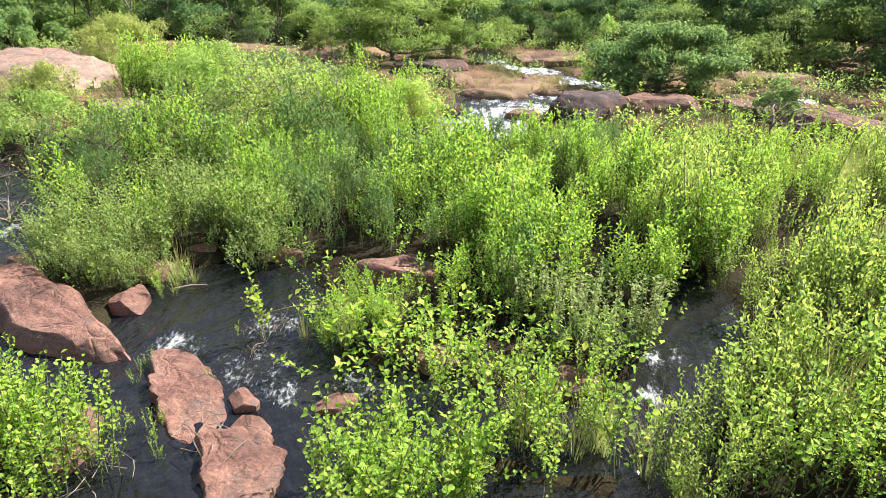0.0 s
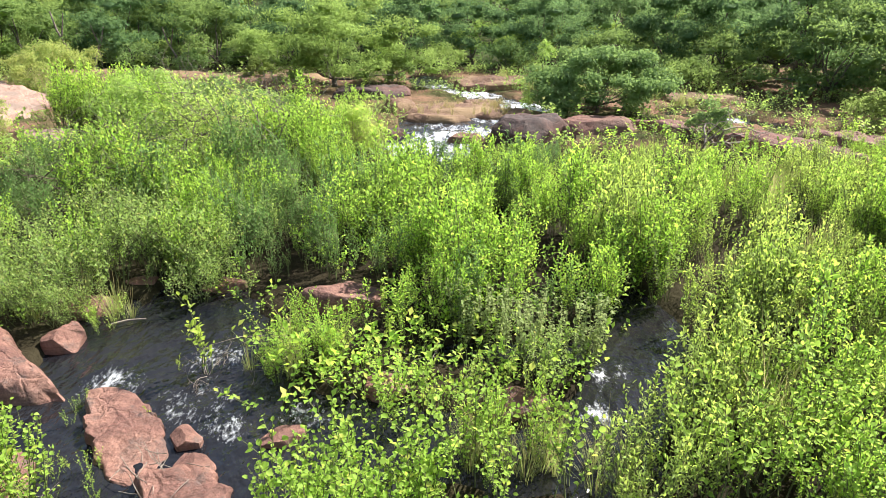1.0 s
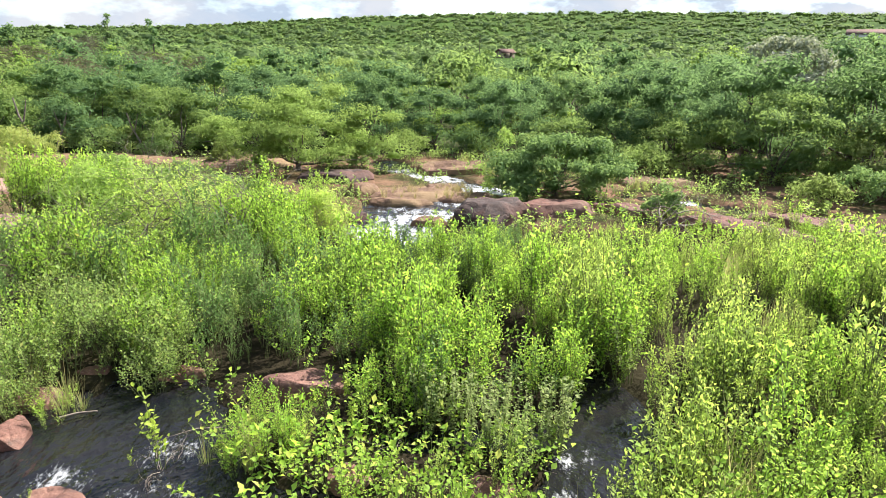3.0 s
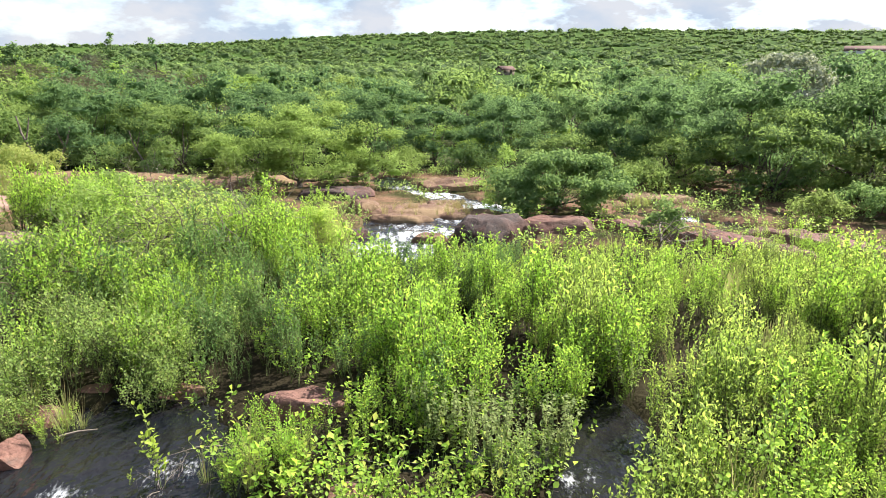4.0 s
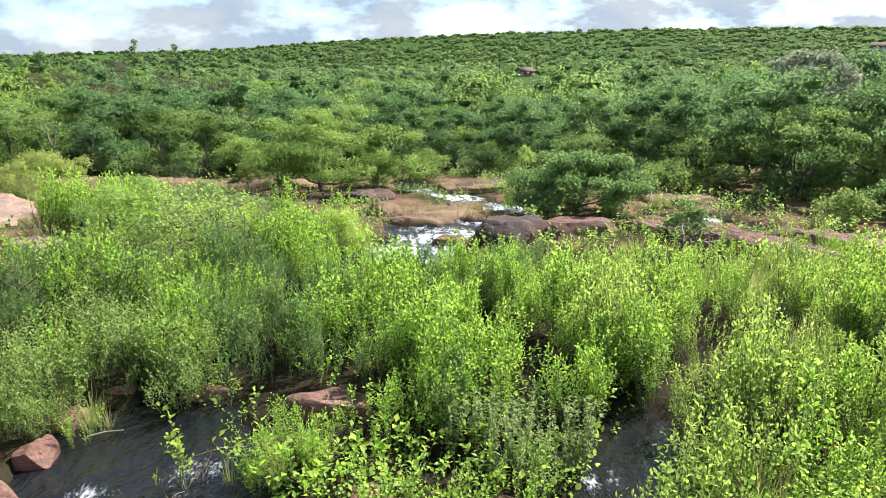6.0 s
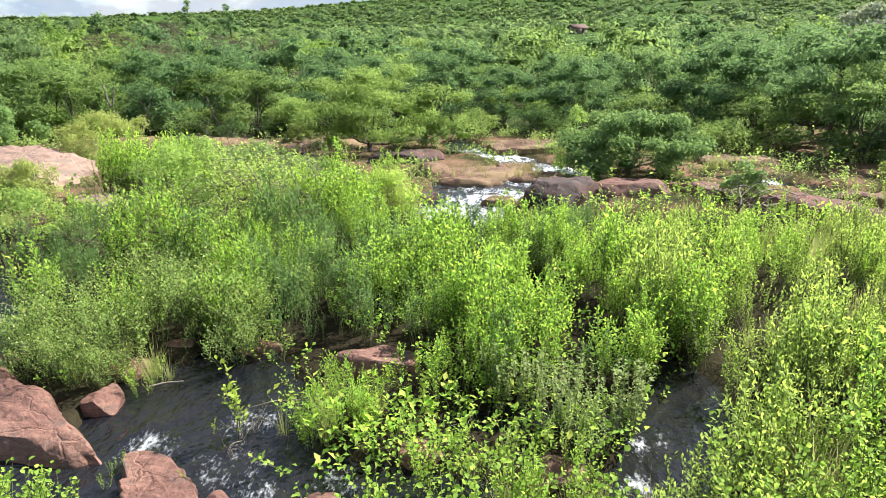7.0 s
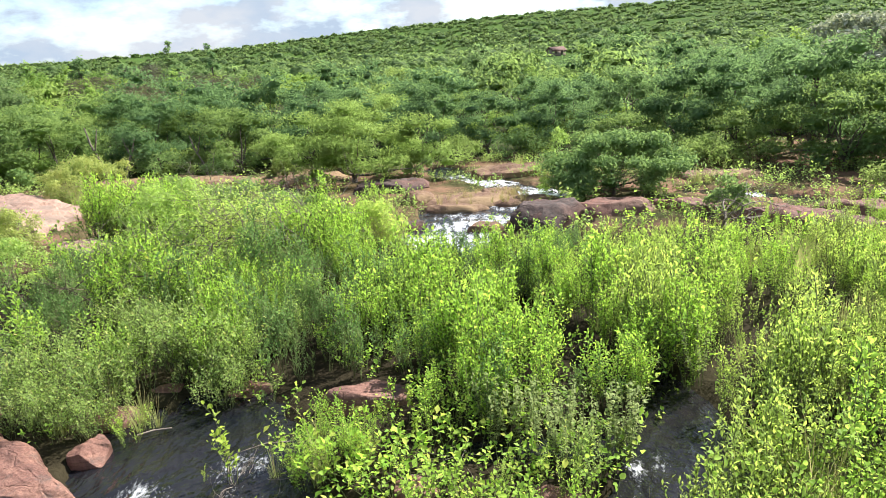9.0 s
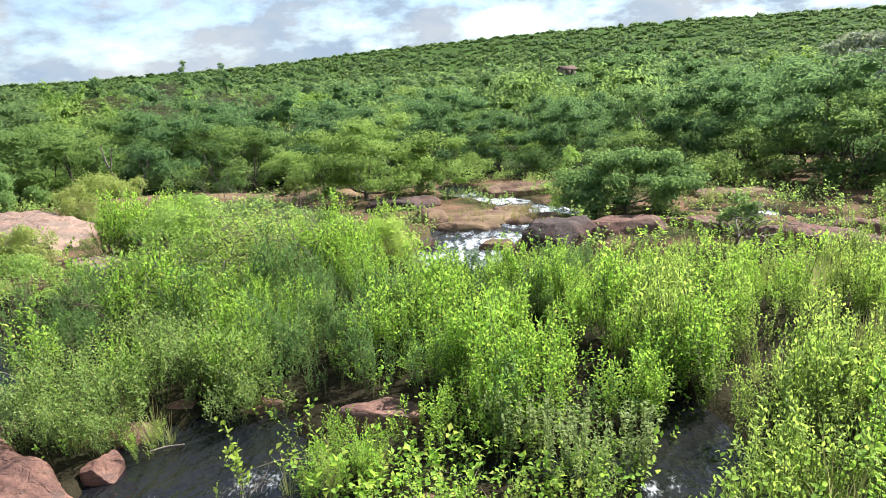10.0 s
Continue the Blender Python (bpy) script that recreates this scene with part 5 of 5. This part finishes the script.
# tall pale-flowering tree at the right, two slim trees on the left ridge, bare post
put("flowering_tree", "taller tree with pale blossom over its crown", BLOSSOM, 19.6, 29.0, 30, 531, 5.0, 2.7, 2.4, 22, 230, 0.20, 0.12, category="tree", flat=0.5, trunk=0.13, fork=0.35, low=0.5, crown0=2.4)
for k, (az, d, h) in enumerate([(-17.4, 78, 5.2), (-14.4, 78, 5.0), (-23.5, 70, 4.2)]):
    put("slim_tree", "slim upright dark tree rising over the ridge", TREE_B, d * math.sin(radians(az)), d * math.cos(radians(az)), 40 * k, 540 + k, h, 0.8, 0.8, 9, 70, 0.26, 0.14, category="tree", flat=1.0, trunk=0.07, fork=0.5, crown0=h * 0.5, group="slim ridge trees")
snag = new("dead_tree", mesh_of("dead_tree", *tube([(0, 0, -0.2), (0.03, 0.02, 1.2), (0.0, 0.05, 2.3), (0.06, 0.05, 3.3)], [0.16, 0.13, 0.11, 0.08], 7), BARK, True))
snag.matrix_world = pose(13.9, 22.6, -0.3)
tagged(snag, "broken dark dead trunk standing in the woods", "tree")


def leaning_trunk(label, x, y, turn, h, r):
    """A pale slender trunk that leans and forks near its top."""
    main_stem = [(0, 0, -0.15), (0.10 * h, 0.02, 0.35 * h), (0.26 * h, 0.05, 0.7 * h), (0.34 * h, 0.02, h)]
    limb = [(0.20 * h, 0.04, 0.55 * h), (0.12 * h, 0.06, 0.78 * h), (0.08 * h, 0.02, 0.98 * h)]
    ob = new("leaning_tree", mesh_of("leaning_tree", *join([tube(main_stem, [r, r * 0.8, r * 0.6, r * 0.35], 7), tube(limb, [r * 0.5, r * 0.4, r * 0.2], 6)]), TWIG, True))
    ob.matrix_world = pose(x, y, float(ground(np.array(x), np.array(y))), 0, 0, turn)
    tagged(ob, label, "tree", "leaning trunks")


leaning_trunk("pale slender trunk leaning at the edge of the woods", -10.6, 25.2, 160, 2.0, 0.06)
leaning_trunk("pale slender trunk leaning at the edge of the woods", -10.1, 25.3, 20, 1.6, 0.05)
leaning_trunk("pale slender trunk leaning at the edge of the woods", -7.2, 25.6, 170, 1.5, 0.045)


# ---- scrub of the hill, too many to count ----
def scrub(label, seed, n, lo, hi, a0, a1, size0, size1, per, mat, body=None):
    rng = np.random.default_rng(seed)
    d = np.sqrt(rng.uniform(lo * lo, hi * hi, n))
    a = np.radians(rng.uniform(a0, a1, n))
    x, y = d * np.sin(a), d * np.cos(a)
    keep = (wobble(x, y, 0.035, seed * 0.37) > -0.6) & (np.hypot(x - 42, y - 185) > 13) & ~((np.abs(x / y - 0.2255) < 0.022) & (y > 140) & (y < 200) & (d > 100))
    x, y = x[keep], y[keep]
    s = rng.uniform(size0, size1, len(x)) * (0.75 + 0.5 * rng.uniform(0, 1, len(x)) ** 3)
    z = ground(x, y)
    i = np.repeat(np.arange(len(x)), per)
    q = unit(rng.normal(size=(len(i), 3)))
    q[:, 2] = np.abs(q[:, 2]) - 0.1
    q = q * rng.uniform(0.72, 1.02, len(i))[:, None]
    P = np.stack([x[i], y[i], z[i]], 1) + q * s[i][:, None] * np.array([1, 1, 0.85])
    D = unit(np.cross(q, rng.normal(size=q.shape))) + q * 0.12
    k = rng.uniform(0.6, 1.2, len(i)) * s[i]
    leafy = blades(P - D * 0.2 * k[:, None], D, q + np.array([0, 0, 0.4]), 0.33 * k, 0.25 * k, False)
    j = np.arange(len(x))
    shift = rng.normal(size=(len(j), 3)) * np.array([0.1, 0.1, 0.05]) + np.array([0, 0, 0.05])
    heaps = cores(rng, np.stack([x[j], y[j], z[j]], 1) + shift * s[j][:, None], s[j] * 0.66, 0.70, body or BALL, 0.11)
    ob = new("hill_scrub", mesh_of("hill_scrub", *join([leafy, heaps]), mat, True))
    tagged(ob, label, "scrub", kind="stuff")


scrub("rounded green scrub bushes covering the lower hillside", 601, 2700, 88, 250, -42, 52, 1.2, 2.8, 30, HILL, ROUND)
scrub("darker green scrub trees scattered on the hillside", 602, 520, 92, 380, -42, 52, 2.2, 4.2, 44, HILL_DARK, ROUND)
scrub("small green scrub bushes on the upper hill and skyline", 603, 6500, 190, 470, -42, 52, 1.5, 3.4, 9, HILL)
scrub("low bright green undergrowth on the hillside", 604, 2600, 88, 330, -42, 52, 0.5, 1.1, 8, HILL)


# ---- house, pole and long farm building far up the hill ----
def box(x0, x1, y0, y1, z0, z1):
    V = np.array([(x, y, z) for z in (z0, z1) for y in (y0, y1) for x in (x0, x1)], float)
    return V, np.array([(0, 2, 3, 1), (4, 5, 7, 6), (0, 1, 5, 4), (2, 6, 7, 3), (0, 4, 6, 2), (1, 3, 7, 5)])


def gable(w, d, eave, ridge, over=0.35, thick=0.12):
    """Two sloping roof plates over a house w wide and d deep."""
    out = []
    for s in (-1, 1):
        y1 = s * (d / 2 + over)
        V = np.array([(x, y, z + t) for t in (0, thick) for x in (-w / 2 - over, w / 2 + over) for y, z in ((0, ridge), (y1, eave - 0.15))], float)
        out.append((V, np.array([(0, 1, 3, 2), (4, 6, 7, 5), (0, 2, 6, 4), (1, 5, 7, 3), (0, 4, 5, 1), (2, 3, 7, 6)])))
    return out


def farmhouse(name, label, x, y, turn, w, d, eave, ridge, wall_mat, openings):
    ob = new(name)
    tagged(ob, label, "house")
    ob.matrix_world = pose(x, y, float(ground(np.array(x), np.array(y))), 0, 0, turn)
    for nm, b in (("front_wall", box(-w / 2, w / 2, -d / 2, -d / 2 + 0.2, -0.6, eave)), ("back_wall", box(-w / 2, w / 2, d / 2 - 0.2, d / 2, -0.6, eave)),
                  ("side_wall", box(-w / 2, -w / 2 + 0.2, -d / 2 + 0.2, d / 2 - 0.2, -0.6, eave + 0.4)), ("side_wall", box(w / 2 - 0.2, w / 2, -d / 2 + 0.2, d / 2 - 0.2, -0.6, eave + 0.4))):
        part(nm, mesh_of(nm, *b, wall_mat), ob)
    for V, F in gable(w, d, eave, ridge):
        part("roof_slope", mesh_of("roof_slope", V, F, ROOF), ob)
    for nm, x0, x1, z0, z1 in openings:
        part(nm, mesh_of(nm, *box(x0, x1, -d / 2 - 0.03, -d / 2, z0, z1), DARKWOOD), ob)
    return ob


farmhouse("farmhouse", "small mud-walled house with a weathered clay-tile roof on the hillside", 44.2, 196, 18, 4.0, 3.4, 1.5, 2.4, MUDWALL, [("door", 0.4, 1.2, 0, 1.45), ("window", -1.4, -0.7, 0.6, 1.2)])
farmhouse("farm_building", "long low building with a red tile roof", 187.6, 234, -38, 17.0, 6.0, 2.6, 4.2, LIMEWASH, [("door", -6, -4.9, 0, 2.1), ("door", 3, 4.1, 0, 2.1), ("window", -1, 0.2, 0.9, 1.9)])
pole = new("utility_pole", mesh_of("utility_pole", *tube([(0, 0, -0.5), (0, 0, 3), (0.05, 0, 6)], [0.12, 0.1, 0.08], 6), DARKWOOD, True))
pole.matrix_world = pose(37.0, 197, float(ground(np.array(37.0), np.array(197.0))))
tagged(pole, "thin grey wooden pole beside the hillside house", "pole")
